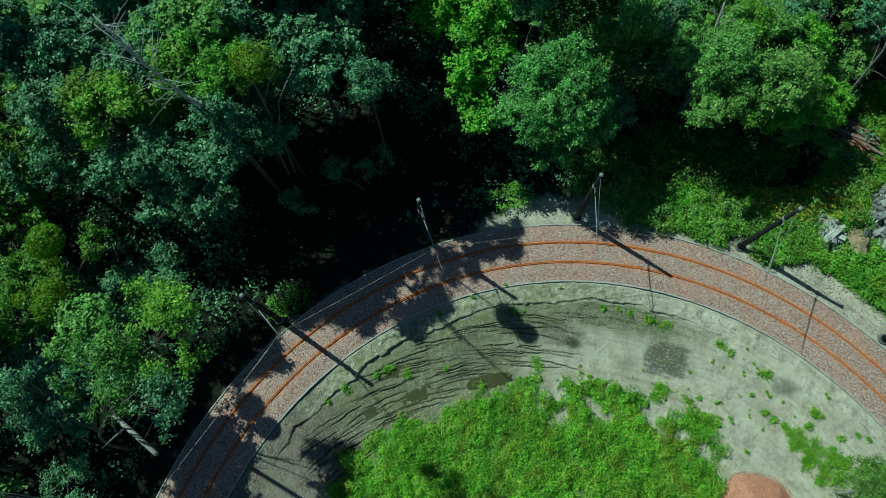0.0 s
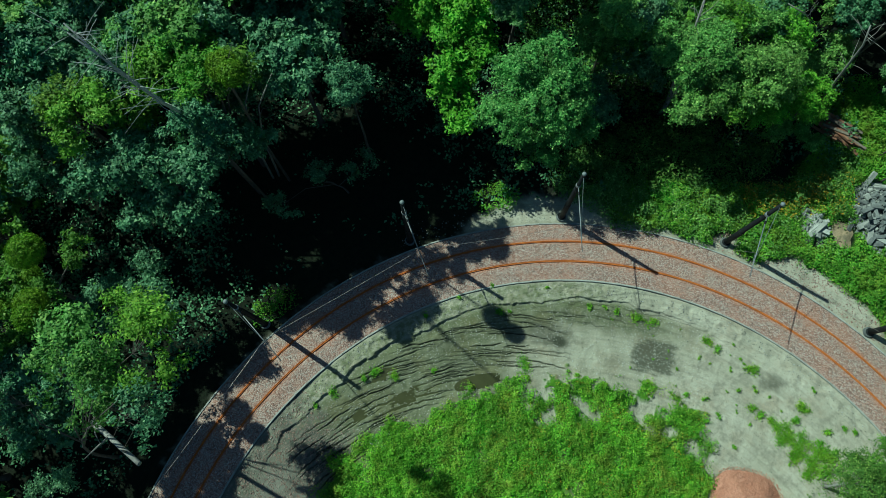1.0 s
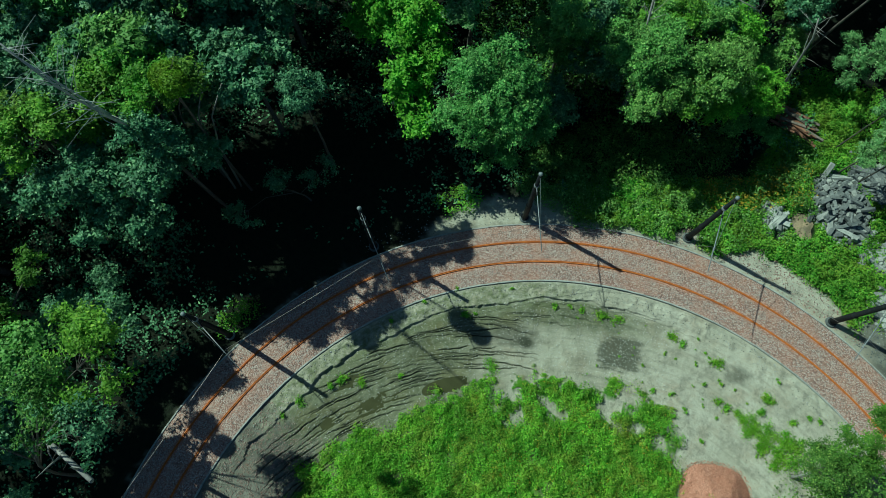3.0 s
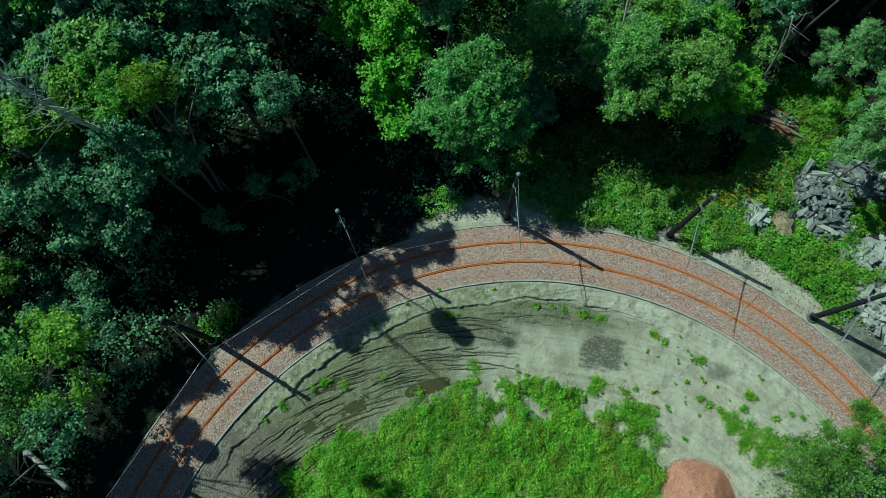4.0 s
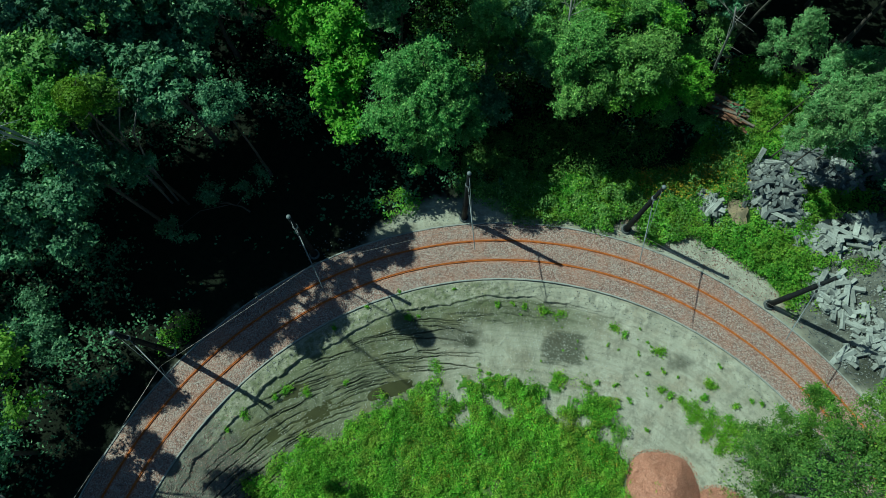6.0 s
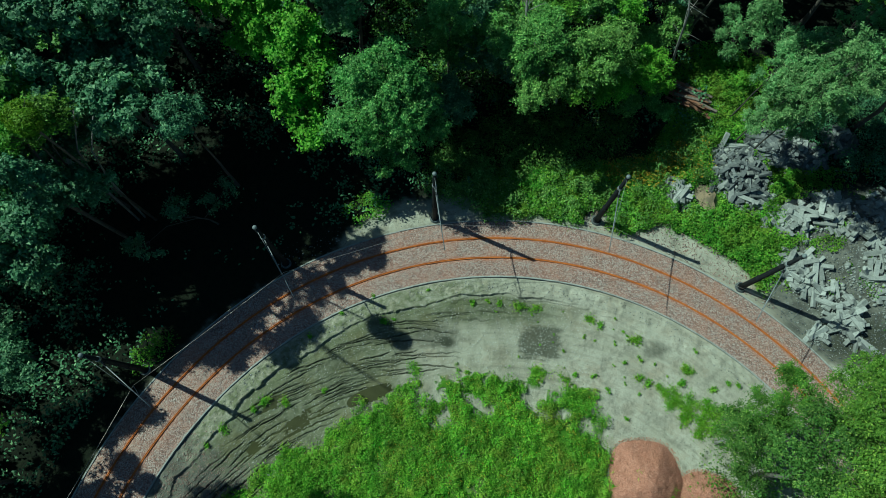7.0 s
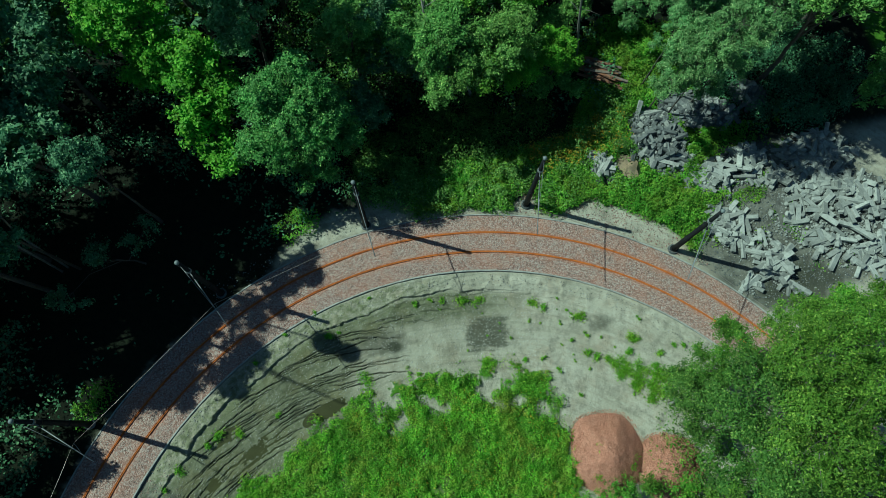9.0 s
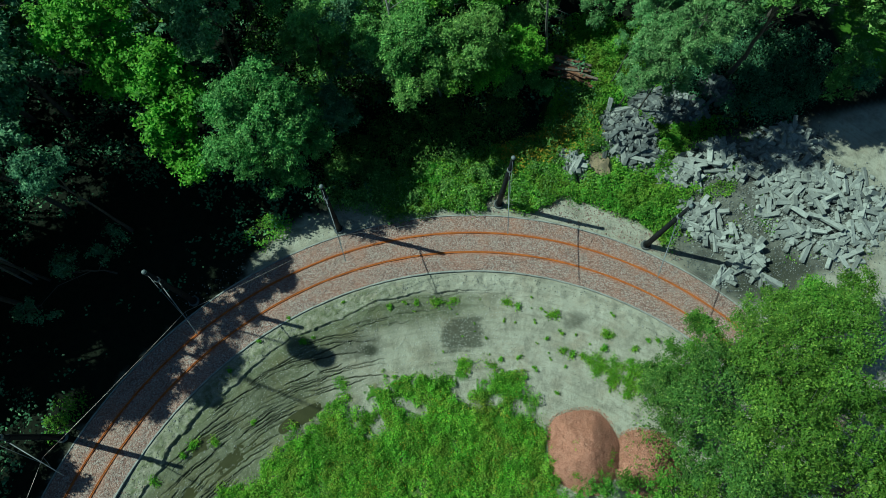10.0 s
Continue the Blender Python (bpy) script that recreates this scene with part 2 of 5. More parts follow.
def ground_material():
    """Pale clay, wet mud, forest humus darkened for shade, and turf, spread by the plan's own masks."""
    m, nt, b = shader("ground_clay_mud_and_turf")
    p = place(nt)
    n1, n2, n3 = noise_tex(nt, 0.35, 6, 0.6, p), noise_tex(nt, 2.4, 6, 0.65, p), noise_tex(nt, 17, 4, 0.7, p)
    av = nt.nodes.new("ShaderNodeAttribute")
    av.attribute_name = "along"
    stretch = nt.nodes.new("ShaderNodeVectorMath")
    stretch.operation = "MULTIPLY"
    stretch.inputs[1].default_value = (3.2, 0.32, 1.0)
    nt.links.new(av.outputs["Vector"], stretch.inputs[0])
    streak = noise_tex(nt, 1.0, 5, 0.6, stretch.outputs[0])
    n4 = noise_tex(nt, 0.9, 6, 0.7, p)
    clay = mix(nt, span(nt, n1, 0.35, 0.68), (0.36, 0.345, 0.265), (0.50, 0.48, 0.385))
    clay = mix(nt, math_node(nt, "MULTIPLY", span(nt, noise_tex(nt, 0.55, 5, 0.65, p), 0.5, 0.66), 0.55), clay, (0.34, 0.285, 0.20))
    clay = mix(nt, math_node(nt, "MULTIPLY", span(nt, n4, 0.49, 0.63), 0.6), clay, (0.20, 0.19, 0.145))
    clay = mix(nt, math_node(nt, "MULTIPLY", span(nt, streak, 0.5, 0.75), 0.55), clay, (0.19, 0.18, 0.135))
    clay = mix(nt, math_node(nt, "MULTIPLY", span(nt, streak, 0.47, 0.3), 0.4), clay, (0.42, 0.41, 0.33))
    clay = mix(nt, math_node(nt, "MULTIPLY", span(nt, n2, 0.52, 0.75), 0.45), clay, (0.20, 0.19, 0.145))
    clay = mix(nt, math_node(nt, "MULTIPLY", span(nt, n3, 0.56, 0.70), 0.45), clay, (0.16, 0.15, 0.11))
    mud = mix(nt, span(nt, n2, 0.35, 0.65), (0.112, 0.12, 0.068), (0.205, 0.21, 0.135))
    mud = mix(nt, math_node(nt, "MULTIPLY", span(nt, noise_tex(nt, 0.45, 4, 0.6, p), 0.48, 0.62), 0.4), mud, (0.15, 0.135, 0.05))
    mud = mix(nt, math_node(nt, "MULTIPLY", span(nt, streak, 0.48, 0.68), 0.5), mud, (0.075, 0.078, 0.040))
    mud = mix(nt, math_node(nt, "MULTIPLY", span(nt, n3, 0.6, 0.75), 0.45), mud, (0.24, 0.235, 0.17))
    # far darker than real soil; the wood's shade is in this tone
    shaded_humus = mix(nt, span(nt, n2, 0.35, 0.65), (0.007, 0.009, 0.006), (0.015, 0.018, 0.010))
    shaded_humus = mix(nt, math_node(nt, "MULTIPLY", span(nt, n3, 0.52, 0.7), 0.6), shaded_humus, (0.02, 0.045, 0.014))
    turf = mix(nt, span(nt, n2, 0.35, 0.65), (0.05, 0.12, 0.008), (0.11, 0.22, 0.014))
    turf = mix(nt, span(nt, n4, 0.52, 0.68), turf, (0.20, 0.19, 0.10))
    grit = mix(nt, span(nt, n4, 0.4, 0.62), (0.085, 0.085, 0.072), (0.20, 0.20, 0.165))
    moss = mix(nt, span(nt, n3, 0.4, 0.6), (0.075, 0.10, 0.036), (0.20, 0.21, 0.115))
    col = mix(nt, attr(nt, "mud"), clay, mud)
    col = mix(nt, math_node(nt, "MULTIPLY", attr(nt, "moss"), span(nt, math_node(nt, "ADD", math_node(nt, "MULTIPLY", n2, 0.5), math_node(nt, "MULTIPLY", n3, 0.5)), 0.41, 0.57)), col, moss)
    col = mix(nt, attr(nt, "grit"), col, grit)
    col = mix(nt, attr(nt, "shaded_humus"), col, shaded_humus)
    col = mix(nt, attr(nt, "turf"), col, turf)
    # wet soil, and the painted shade of the ditch cracks
    col = mix(nt, attr(nt, "damp_and_shade"), col, (0.05, 0.054, 0.036))
    nt.links.new(col, b.inputs["Base Color"])
    nt.links.new(math_node(nt, "SUBTRACT", 0.92, math_node(nt, "MULTIPLY", attr(nt, "mud"), 0.25)), b.inputs["Roughness"])
    b.inputs["Specular IOR Level"].default_value = 0.12
    bump(nt, b, math_node(nt, "ADD", n2, math_node(nt, "MULTIPLY", n3, 0.4)), 1.0, 0.09)
    return m


M_GROUND = ground_material()
M_BALLAST = stones_material("ballast_red_grey_crushed_stone", [(0.0, (0.20, 0.125, 0.105)), (0.3, (0.36, 0.205, 0.16)), (0.6, (0.42, 0.30, 0.25)), (1.0, (0.53, 0.45, 0.40))], 0.065, True)
M_HEAP = stones_material("fresh_red_crushed_stone", [(0.0, (0.40, 0.18, 0.115)), (0.5, (0.56, 0.26, 0.17)), (1.0, (0.66, 0.36, 0.25))], 0.055)
M_RUST = simple("rail_rust", (0.62, 0.20, 0.03), (0.44, 0.13, 0.022), 3.0, 0.75, 0.2, 0.4, 0.004)
M_KERB = simple("kerb_concrete", (0.46, 0.46, 0.42), (0.33, 0.33, 0.30), 4.0, 0.9, 0, 0.4, 0.006, 0.12)
M_SLAB = simple("old_concrete", (0.42, 0.43, 0.39), (0.27, 0.28, 0.26), 3.0, 0.92, 0, 0.5, 0.01, 0.3)
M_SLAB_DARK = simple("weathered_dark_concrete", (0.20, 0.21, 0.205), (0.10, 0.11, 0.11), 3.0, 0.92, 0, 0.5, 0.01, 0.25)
M_STEEL = simple("dark_painted_steel", (0.010, 0.012, 0.014), (0.02, 0.022, 0.024), 6.0, 0.6, 0.0, 0.2, 0.003)
M_STEEL.node_tree.nodes["Principled BSDF"].inputs["Specular IOR Level"].default_value = 0.15
M_PEBBLE = simple("pale_pebbles", (0.66, 0.65, 0.58), (0.48, 0.47, 0.42), 6.0, 0.85, 0, 0.3, 0.005)
M_GALV = simple("galvanised_steel", (0.30, 0.32, 0.33), (0.22, 0.24, 0.25), 8.0, 0.5, 0.3, 0.15, 0.002)
M_CAP = simple("pale_cap", (0.24, 0.28, 0.28), (0.18, 0.21, 0.21), 9.0, 0.6, 0.0, 0.15, 0.002)
M_COPPER = simple("contact_wire_copper", (0.42, 0.36, 0.33), (0.32, 0.28, 0.26), 6.0, 0.4, 0.6, 0.1, 0.001)
M_BARK = simple("grey_bark", (0.13, 0.115, 0.095), (0.07, 0.062, 0.05), 5.0, 0.9, 0, 0.7, 0.02)
M_PALE_BARK = simple("pale_bark", (0.36, 0.35, 0.32), (0.20, 0.19, 0.17), 4.0, 0.85, 0, 0.5, 0.015)
M_PLANK = simple("weathered_planks", (0.34, 0.15, 0.075), (0.19, 0.115, 0.075), 5.0, 0.85, 0, 0.5, 0.006, 0.3)
M_PLANK_GREY = simple("grey_weathered_planks", (0.24, 0.20, 0.16), (0.14, 0.115, 0.09), 5.0, 0.85, 0, 0.5, 0.006, 0.3)
M_LEAF_DARK = leaf_material("leaves_blue_green", (0.066, 0.15, 0.07), (0.13, 0.257, 0.117), (0.25, 0.41, 0.19), 0.18)
M_LEAF_MID = leaf_material("leaves_mid_green", (0.103, 0.222, 0.042), (0.187, 0.348, 0.066), (0.32, 0.49, 0.11), 0.2)
M_LEAF_BRIGHT = leaf_material("leaves_bright_green", (0.125, 0.3, 0.018), (0.215, 0.44, 0.0252), (0.31, 0.53, 0.045), 0.26)
M_LEAF_YELLOW = leaf_material("leaves_yellow_green", (0.098, 0.228, 0.0187), (0.17, 0.338, 0.0255), (0.28, 0.45, 0.04675), 0.22)
M_LEAF_WILLOW = leaf_material("leaves_grey_green", (0.115, 0.24, 0.07), (0.2, 0.35, 0.115), (0.34, 0.48, 0.19), 0.2)
M_LEAF_OLIVE = leaf_material("leaves_olive_green", (0.074, 0.162, 0.016), (0.152, 0.268, 0.026), (0.24, 0.36, 0.045), 0.22)
M_LEAF_FRESH = leaf_material("leaves_fresh_green", (0.094, 0.238, 0.05), (0.175, 0.372, 0.082), (0.31, 0.52, 0.13), 0.22)
# the olive leaves again, darkened so that shade sits in their colour
M_LEAF_OLIVE_SHADED = leaf_material("leaves_olive_shaded", (0.056, 0.132, 0.02), (0.115, 0.225, 0.034), (0.22, 0.34, 0.06), 0.2)
M_GRASS = leaf_material("grass_blades", (0.19, 0.42, 0.024), (0.32, 0.61, 0.036), (0.42, 0.67, 0.05), 0.45, dry=(0.38, 0.46, 0.06))
M_WEED = leaf_material("weed_leaves", (0.14, 0.325, 0.03), (0.24, 0.48, 0.043), (0.36, 0.55, 0.055), 0.42, dry=(0.26, 0.37, 0.035))
M_FLOWER = leaf_material("yellow_weed_flowers", (0.52, 0.38, 0.025), (0.36, 0.32, 0.03), (0.22, 0.26, 0.03), 0.2)


def water_material():
    m, nt, b = shader("muddy_water")
    n = noise_tex(nt, 1.4, 3, 0.5, place(nt))
    nt.links.new(mix(nt, n, (0.040, 0.042, 0.018), (0.075, 0.076, 0.032)), b.inputs["Base Color"])
    b.inputs["Roughness"].default_value = 0.06
    b.inputs["IOR"].default_value = 1.33
    return m


M_WATER = water_material()


# ---- mesh helpers ----
def np_mesh(name, verts, faces, material, smooth_shade=False):
    """A mesh from arrays: verts (n, 3), faces (k, 3 or 4)."""
    verts, faces = np.asarray(verts, np.float32), np.asarray(faces, np.int32)
    me = bpy.data.meshes.new(name)
    k, c = faces.shape
    me.vertices.add(len(verts))
    me.vertices.foreach_set("co", verts.ravel())
    me.loops.add(k * c)
    me.loops.foreach_set("vertex_index", faces.ravel())
    me.polygons.add(k)
    me.polygons.foreach_set("loop_start", np.arange(0, k * c, c, dtype=np.int32))
    me.polygons.foreach_set("loop_total", np.full(k, c, np.int32))
    if smooth_shade:
        me.polygons.foreach_set("use_smooth", np.ones(k, bool))
    me.materials.append(material)
    me.update(calc_edges=True)
    me.validate()
    return me


def part(name, me, parent, label="", at=None):
    """Links a mesh, or a bmesh, as one part under a thing."""
    ob = new(name, me)
    ob.parent = parent
    if at is not None:
        ob.matrix_basis = at
    return tagged(ob, label)


def bm_mesh(name, bm, material, smooth_shade=False):
    me = bpy.data.meshes.new(name)
    bmesh.ops.recalc_face_normals(bm, faces=bm.faces)
    if smooth_shade:
        for f in bm.faces:
            f.smooth = True
    bm.to_mesh(me)
    bm.free()
    me.materials.append(material)
    return me


def thing(name, at, label, category, group="", kind=""):
    ob = new(name)
    ob.empty_display_size = 0.3
    ob.matrix_basis = at if isinstance(at, Matrix) else Matrix.Translation(at)
    return tagged(ob, label, category, group, kind)


def tube(points, radii, sides=7):
    """Verts and quads of a tube along points, closed at both ends by a point."""
    P, n = [Vector(p) for p in points], len(points)
    verts, faces = [], []
    side = Vector((1, 0, 0))
    for i, p in enumerate(P):
        d = (P[min(i + 1, n - 1)] - P[max(i - 1, 0)]).normalized()
        side = d.cross(Vector((0.31, 0.92, 0.2)) if abs(d.y) < 0.85 else Vector((1, 0, 0.1))).normalized()
        up = side.cross(d)
        for s in range(sides):
            a = 6.28318 * s / sides
            verts.append(p + radii[i] * (math.cos(a) * side + math.sin(a) * up))
    for i in range(n - 1):
        for s in range(sides):
            t = (s + 1) % sides
            faces.append((i * sides + s, i * sides + t, (i + 1) * sides + t, (i + 1) * sides + s))
    for i, flip in ((0, True), (n - 1, False)):
        c = len(verts)
        verts.append(P[i])
        for s in range(0, sides):
            t = (s + 1) % sides
            a, b2 = i * sides + s, i * sides + t
            faces.append((a, b2, c, c) if not flip else (b2, a, c, c))
    return verts, faces


def tube_mesh(name, points, radii, material, sides=7):
    v, f = tube(points, radii, sides)
    me = bpy.data.meshes.new(name)
    me.from_pydata(v, [], [q if q[2] != q[3] else q[:3] for q in f])
    for poly in me.polygons:
        poly.use_smooth = True
    me.materials.append(material)
    return me


def box_mesh(name, sx, sy, sz, material, bevel=0.01, rough=0.0, seed=0):
    """A box on its base with worn edges, a little out of true."""
    bm = bmesh.new()
    bmesh.ops.create_cube(bm, size=1.0)
    g = random.Random(seed)
    for v in bm.verts:
        v.co = Vector((v.co.x * sx, v.co.y * sy, (v.co.z + 0.5) * sz)) + Vector([g.uniform(-rough, rough) for _ in range(3)])
    if bevel:
        bmesh.ops.bevel(bm, geom=bm.edges[:], offset=bevel, segments=1, affect="EDGES")
    return bm_mesh(name, bm, material)


def unit(v):
    return v / np.maximum(np.linalg.norm(v, axis=1, keepdims=True), 1e-6)


def leaf_arrays(pts, normals, size, g, slim=0.55, three=False):
    """One leaf a point, facing along its normal: folded with four corners, or small with three."""
    n = len(pts)
    normals = unit(normals)
    t = unit(np.cross(normals, g.normal(size=(n, 3))))
    b = np.cross(normals, t)
    s = (size * (0.6 + 0.8 * g.rand(n)))[:, None]
    if three:
        v = np.stack([pts - t * s * 0.45 - b * s * slim * 0.7, pts - t * s * 0.45 + b * s * slim * 0.7, pts + t * s * 0.65], 1)
        return v.reshape(-1, 3), np.arange(3 * n).reshape(n, 3)
    fold = 0.25 * s * normals
    v = np.stack([pts - t * s * 0.5, pts + b * s * slim * 0.5 + fold * 0.5, pts + t * s * 0.5 - fold * 0.3, pts - b * s * slim * 0.5 + fold * 0.5], 1)
    return v.reshape(-1, 3), np.arange(4 * n).reshape(n, 4)


# ---- ground ----
def stops_out(*runs):
    """Grid lines from runs of (start, end, step), then ever wider out to the horizon."""
    v = [x for a, e, s in runs for x in np.arange(a, e - 1e-6, s)]
    x, s = runs[-1][1], runs[-1][2]
    while x < 2600:
        v.append(x)
        s *= 1.3
        x += s
    return np.array(v)


gr = stops_out((0.01, 17.5, 0.35), (17.5, 24.6, 0.03), (24.6, 29, 0.2), (29, 34, 0.22), (34, 60, 0.4))
ga = np.radians(np.concatenate([np.arange(18, 64, 0.42), np.arange(64, 153, 0.22), np.arange(153, 170, 0.42), np.arange(170, 378.1, 4.0)]))
GR, GA = np.meshgrid(gr, ga)
X, Y = CX + GR * np.cos(GA), CY + GR * np.sin(GA)
gx, gy = gr, ga
Zg = ground_height(X, Y)
nx, ny = len(gx), len(gy)
idx = np.arange(nx * ny).reshape(ny, nx)
quads = np.stack([idx[:-1, :-1], idx[:-1, 1:], idx[1:, 1:], idx[1:, :-1]], -1).reshape(-1, 4)
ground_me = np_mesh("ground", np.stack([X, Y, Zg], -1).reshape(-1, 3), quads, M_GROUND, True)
Rg, Dg = np.hypot(X - CX, Y - CY), np.degrees(np.arctan2(Y - CY, X - CX))
wd, edge = ditch_weight(Rg, Dg)
# dark floor drawn on to the kerb and clearing, where only shade lies
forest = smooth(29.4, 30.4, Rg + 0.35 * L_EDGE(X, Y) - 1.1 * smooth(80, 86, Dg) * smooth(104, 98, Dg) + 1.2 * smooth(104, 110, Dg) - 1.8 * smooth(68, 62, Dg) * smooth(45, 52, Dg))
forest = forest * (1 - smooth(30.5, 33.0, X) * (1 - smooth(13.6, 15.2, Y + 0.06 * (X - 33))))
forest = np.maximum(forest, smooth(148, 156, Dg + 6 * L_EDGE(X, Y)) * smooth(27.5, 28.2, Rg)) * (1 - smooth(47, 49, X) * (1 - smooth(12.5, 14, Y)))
rub = rubble_mask(X, Y)
def block(x, y, cx, cy, a, b, t):
    ca, sa = math.cos(radians(t)), math.sin(radians(t))
    u, v = ((x - cx) * ca + (y - cy) * sa) / a, (-(x - cx) * sa + (y - cy) * ca) / b
    return (np.abs(u) ** 4 + np.abs(v) ** 4) ** 0.25


damp_and_shade = 0.8 * (1 - smooth(0.72, 1.12, block(X, Y, 15.6, 5.25, 1.45, 1.2, -6) + 0.16 * L_FINE(Rg * 2.5, Dg * 0.12) + 0.10 * L_EDGE(X, Y)))
damp_and_shade = np.maximum(damp_and_shade, 0.6 * (1 - smooth(0.5, 1.2, ell(X, Y, 8.5, 6.3, 1.9, 0.8, -8) + 0.25 * L_EDGE(X, Y))))
damp_and_shade = np.maximum(damp_and_shade, 0.95 * (1 - smooth(0.4, 1.2, ell(X, Y, 9.3, 5.9, 0.8, 0.55, -20))))
damp_and_shade = np.maximum(damp_and_shade, 0.5 * (1 - smooth(0.5, 1.2, ell(X, Y, 23.4, 4.0, 1.0, 0.7, 0) + 0.4 * L_EDGE(X, Y))))
damp_and_shade = np.maximum(damp_and_shade, 0.8 * (1 - smooth(0.7, 1.2, ell(X, Y, 37.5, 3.2, 3.4, 1.6, 0) + 0.2 * L_EDGE(X, Y))))
# shade painted into the cracks, by their depth
damp_and_shade = np.maximum(damp_and_shade, 0.85 * shaded_furrows(X, Y))
MASKS = {"mud": wd * smooth(0.0, 0.35, edge - Rg) * (1 - 0.8 * smooth(4.6, 8.4, X + 0.8 * L_MID(X, Y)) * smooth(22.2, 20.9, Rg + 0.3 * L_EDGE(X, Y))),
         "shaded_humus": forest, "grit": np.maximum(0.8 * smooth(136, 144, Dg + 4 * L_EDGE(X, Y)) * smooth(19.0, 20.4, Rg) * (1 - smooth(24.6, 25, Rg)), np.maximum(0.95 * rub, 0.95 * smooth(31, 33, X) * smooth(2.0, 3.0, Y) * (1 - smooth(44, 47, X)))),
         "turf": np.maximum(np.maximum(grass_mask(X, Y), weed_mask(X, Y) * smooth(92, 86, Dg) * smooth(19.0, 16.8, Y - 1.5 * np.maximum(X - 25.4, 0)) * smooth(26.5, 24.5, Y) * (1 - smooth(31.5, 33.5, X))), smooth(51, 52, X) * smooth(15.5, 16.5, Y)),
         "moss": smooth(22.5, 23.3, Rg) * (1 - smooth(24.4, 24.8, Rg)) * smooth(75, 95, Dg), "damp_and_shade": damp_and_shade}
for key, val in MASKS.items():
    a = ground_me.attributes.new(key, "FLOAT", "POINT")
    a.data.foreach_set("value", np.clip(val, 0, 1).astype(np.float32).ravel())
arc_at = ground_me.attributes.new("along", "FLOAT_VECTOR", "POINT")
arc_at.data.foreach_set("vector", np.stack([Rg, np.radians(Dg) * 21.0, 0 * Rg], -1).astype(np.float32).ravel())
ground = tagged(new("ground", ground_me), "pale clay ground with a muddy rutted ditch and turf", "ground", kind="structure")


def gz(x, y):
    return float(ground_height(np.array([float(x)]), np.array([float(y)]))[0])


# standing water in the lowest ruts
for px, py, a, b, t in PUDDLES:
    bm = bmesh.new()
    bmesh.ops.create_circle(bm, cap_ends=True, segments=40, radius=1.0)
    for v in bm.verts:
        v.co = Vector((v.co.x * a * 1.5, v.co.y * b * 1.7, 0))
    ob = new("puddle_water", bm_mesh("puddle_water", bm, M_WATER))
    U, V = np.meshgrid(np.linspace(-1, 1, 15), np.linspace(-1, 1, 15))
    U, V = U[U * U + V * V < 1] * a, V[U * U + V * V < 1] * b
    ca, sa = math.cos(radians(t)), math.sin(radians(t))
    level = float(np.percentile(ground_height(px + U * ca - V * sa, py + U * sa + V * ca), 70))
    ob.matrix_basis = pose(px, py, level, 0, 0, t)
    tagged(ob, "shallow brown puddle standing in the muddy ruts", "water", kind="structure")


# ---- the tram loop: ballast, kerbs, rails ----
def ring(name, r0, r1, dr, dth, zfun, material, a0=TH0, a1=TH1):
    rs, th = np.arange(r0, r1 + 1e-6, dr), np.arange(a0, a1, dth)
    R, T = np.meshgrid(rs, th)
    x, y = CX + R * np.cos(T), CY + R * np.sin(T)
    z = zfun(R, x, y)
    n, m2 = len(rs), len(th)
    i = np.arange(n * m2).reshape(m2, n)
    q = np.stack([i[:-1, :-1], i[:-1, 1:], i[1:, 1:], i[1:, :-1]], -1).reshape(-1, 4)
    return np_mesh(name, np.stack([x, y, z], -1).reshape(-1, 3), q, material, True)


def ballast_z(R, x, y):
    crown = 0.03 + 0.065 * smooth(KERB_IN, RAIL_IN - 0.4, R) * (1 - smooth(RAIL_OUT + 0.4, KERB_OUT, R))
    near = np.minimum(np.abs(R - RAIL_IN), np.abs(R - RAIL_OUT))
    return crown - 0.03 * np.exp(-(near / 0.12) ** 2) + 0.018 * L_MID(x * 1.5, y * 1.5) + 0.016 * L_FINE(x * 2, y * 2)


ballast_me = ring("ballast_bed", KERB_IN + 0.03, KERB_OUT - 0.03, 0.1, 0.0045, ballast_z, M_BALLAST)
co = np.empty(len(ballast_me.vertices) * 3, np.float32)
ballast_me.vertices.foreach_get("co", co)
bx, by = co[0::3] - CX, co[1::3] - CY
near = np.minimum(np.abs(np.hypot(bx, by) - RAIL_IN), np.abs(np.hypot(bx, by) - RAIL_OUT))
ballast_me.attributes.new("rust", "FLOAT", "POINT").data.foreach_set("value", (np.exp(-(near / 0.16) ** 2) * (0.45 + 0.35 * L_MID(bx, by))).astype(np.float32))
ballast = tagged(new("ballast_bed", ballast_me),
                 "curved bed of red and grey crushed stone under the tram rails", "track bed", kind="structure")

# grooved tram rail: foot, web, running head, groove and guard lip
PROFILE = [(-0.09, 0.0), (0.09, 0.0), (0.09, 0.015), (0.015, 0.03), (0.015, 0.11), (0.035, 0.125), (0.035, 0.155), (-0.015, 0.155), (-0.022, 0.118),
           (-0.052, 0.118), (-0.056, 0.160), (-0.080, 0.160), (-0.080, 0.125), (-0.015, 0.10), (-0.015, 0.03), (-0.09, 0.015)]


def rail_mesh(name, radius, face):
    th = np.arange(TH0, TH1, 0.006)
    v, q, n = [], [], len(PROFILE)
    for t in th:
        for u, z in PROFILE:
            r = radius + face * u
            v.append((CX + r * math.cos(t), CY + r * math.sin(t), z - 0.02))
    for i in range(len(th) - 1):
        for j in range(n):
            k = (j + 1) % n
            q.append((i * n + j, i * n + k, (i + 1) * n + k, (i + 1) * n + j))
    return np_mesh(name, v, q, M_RUST)


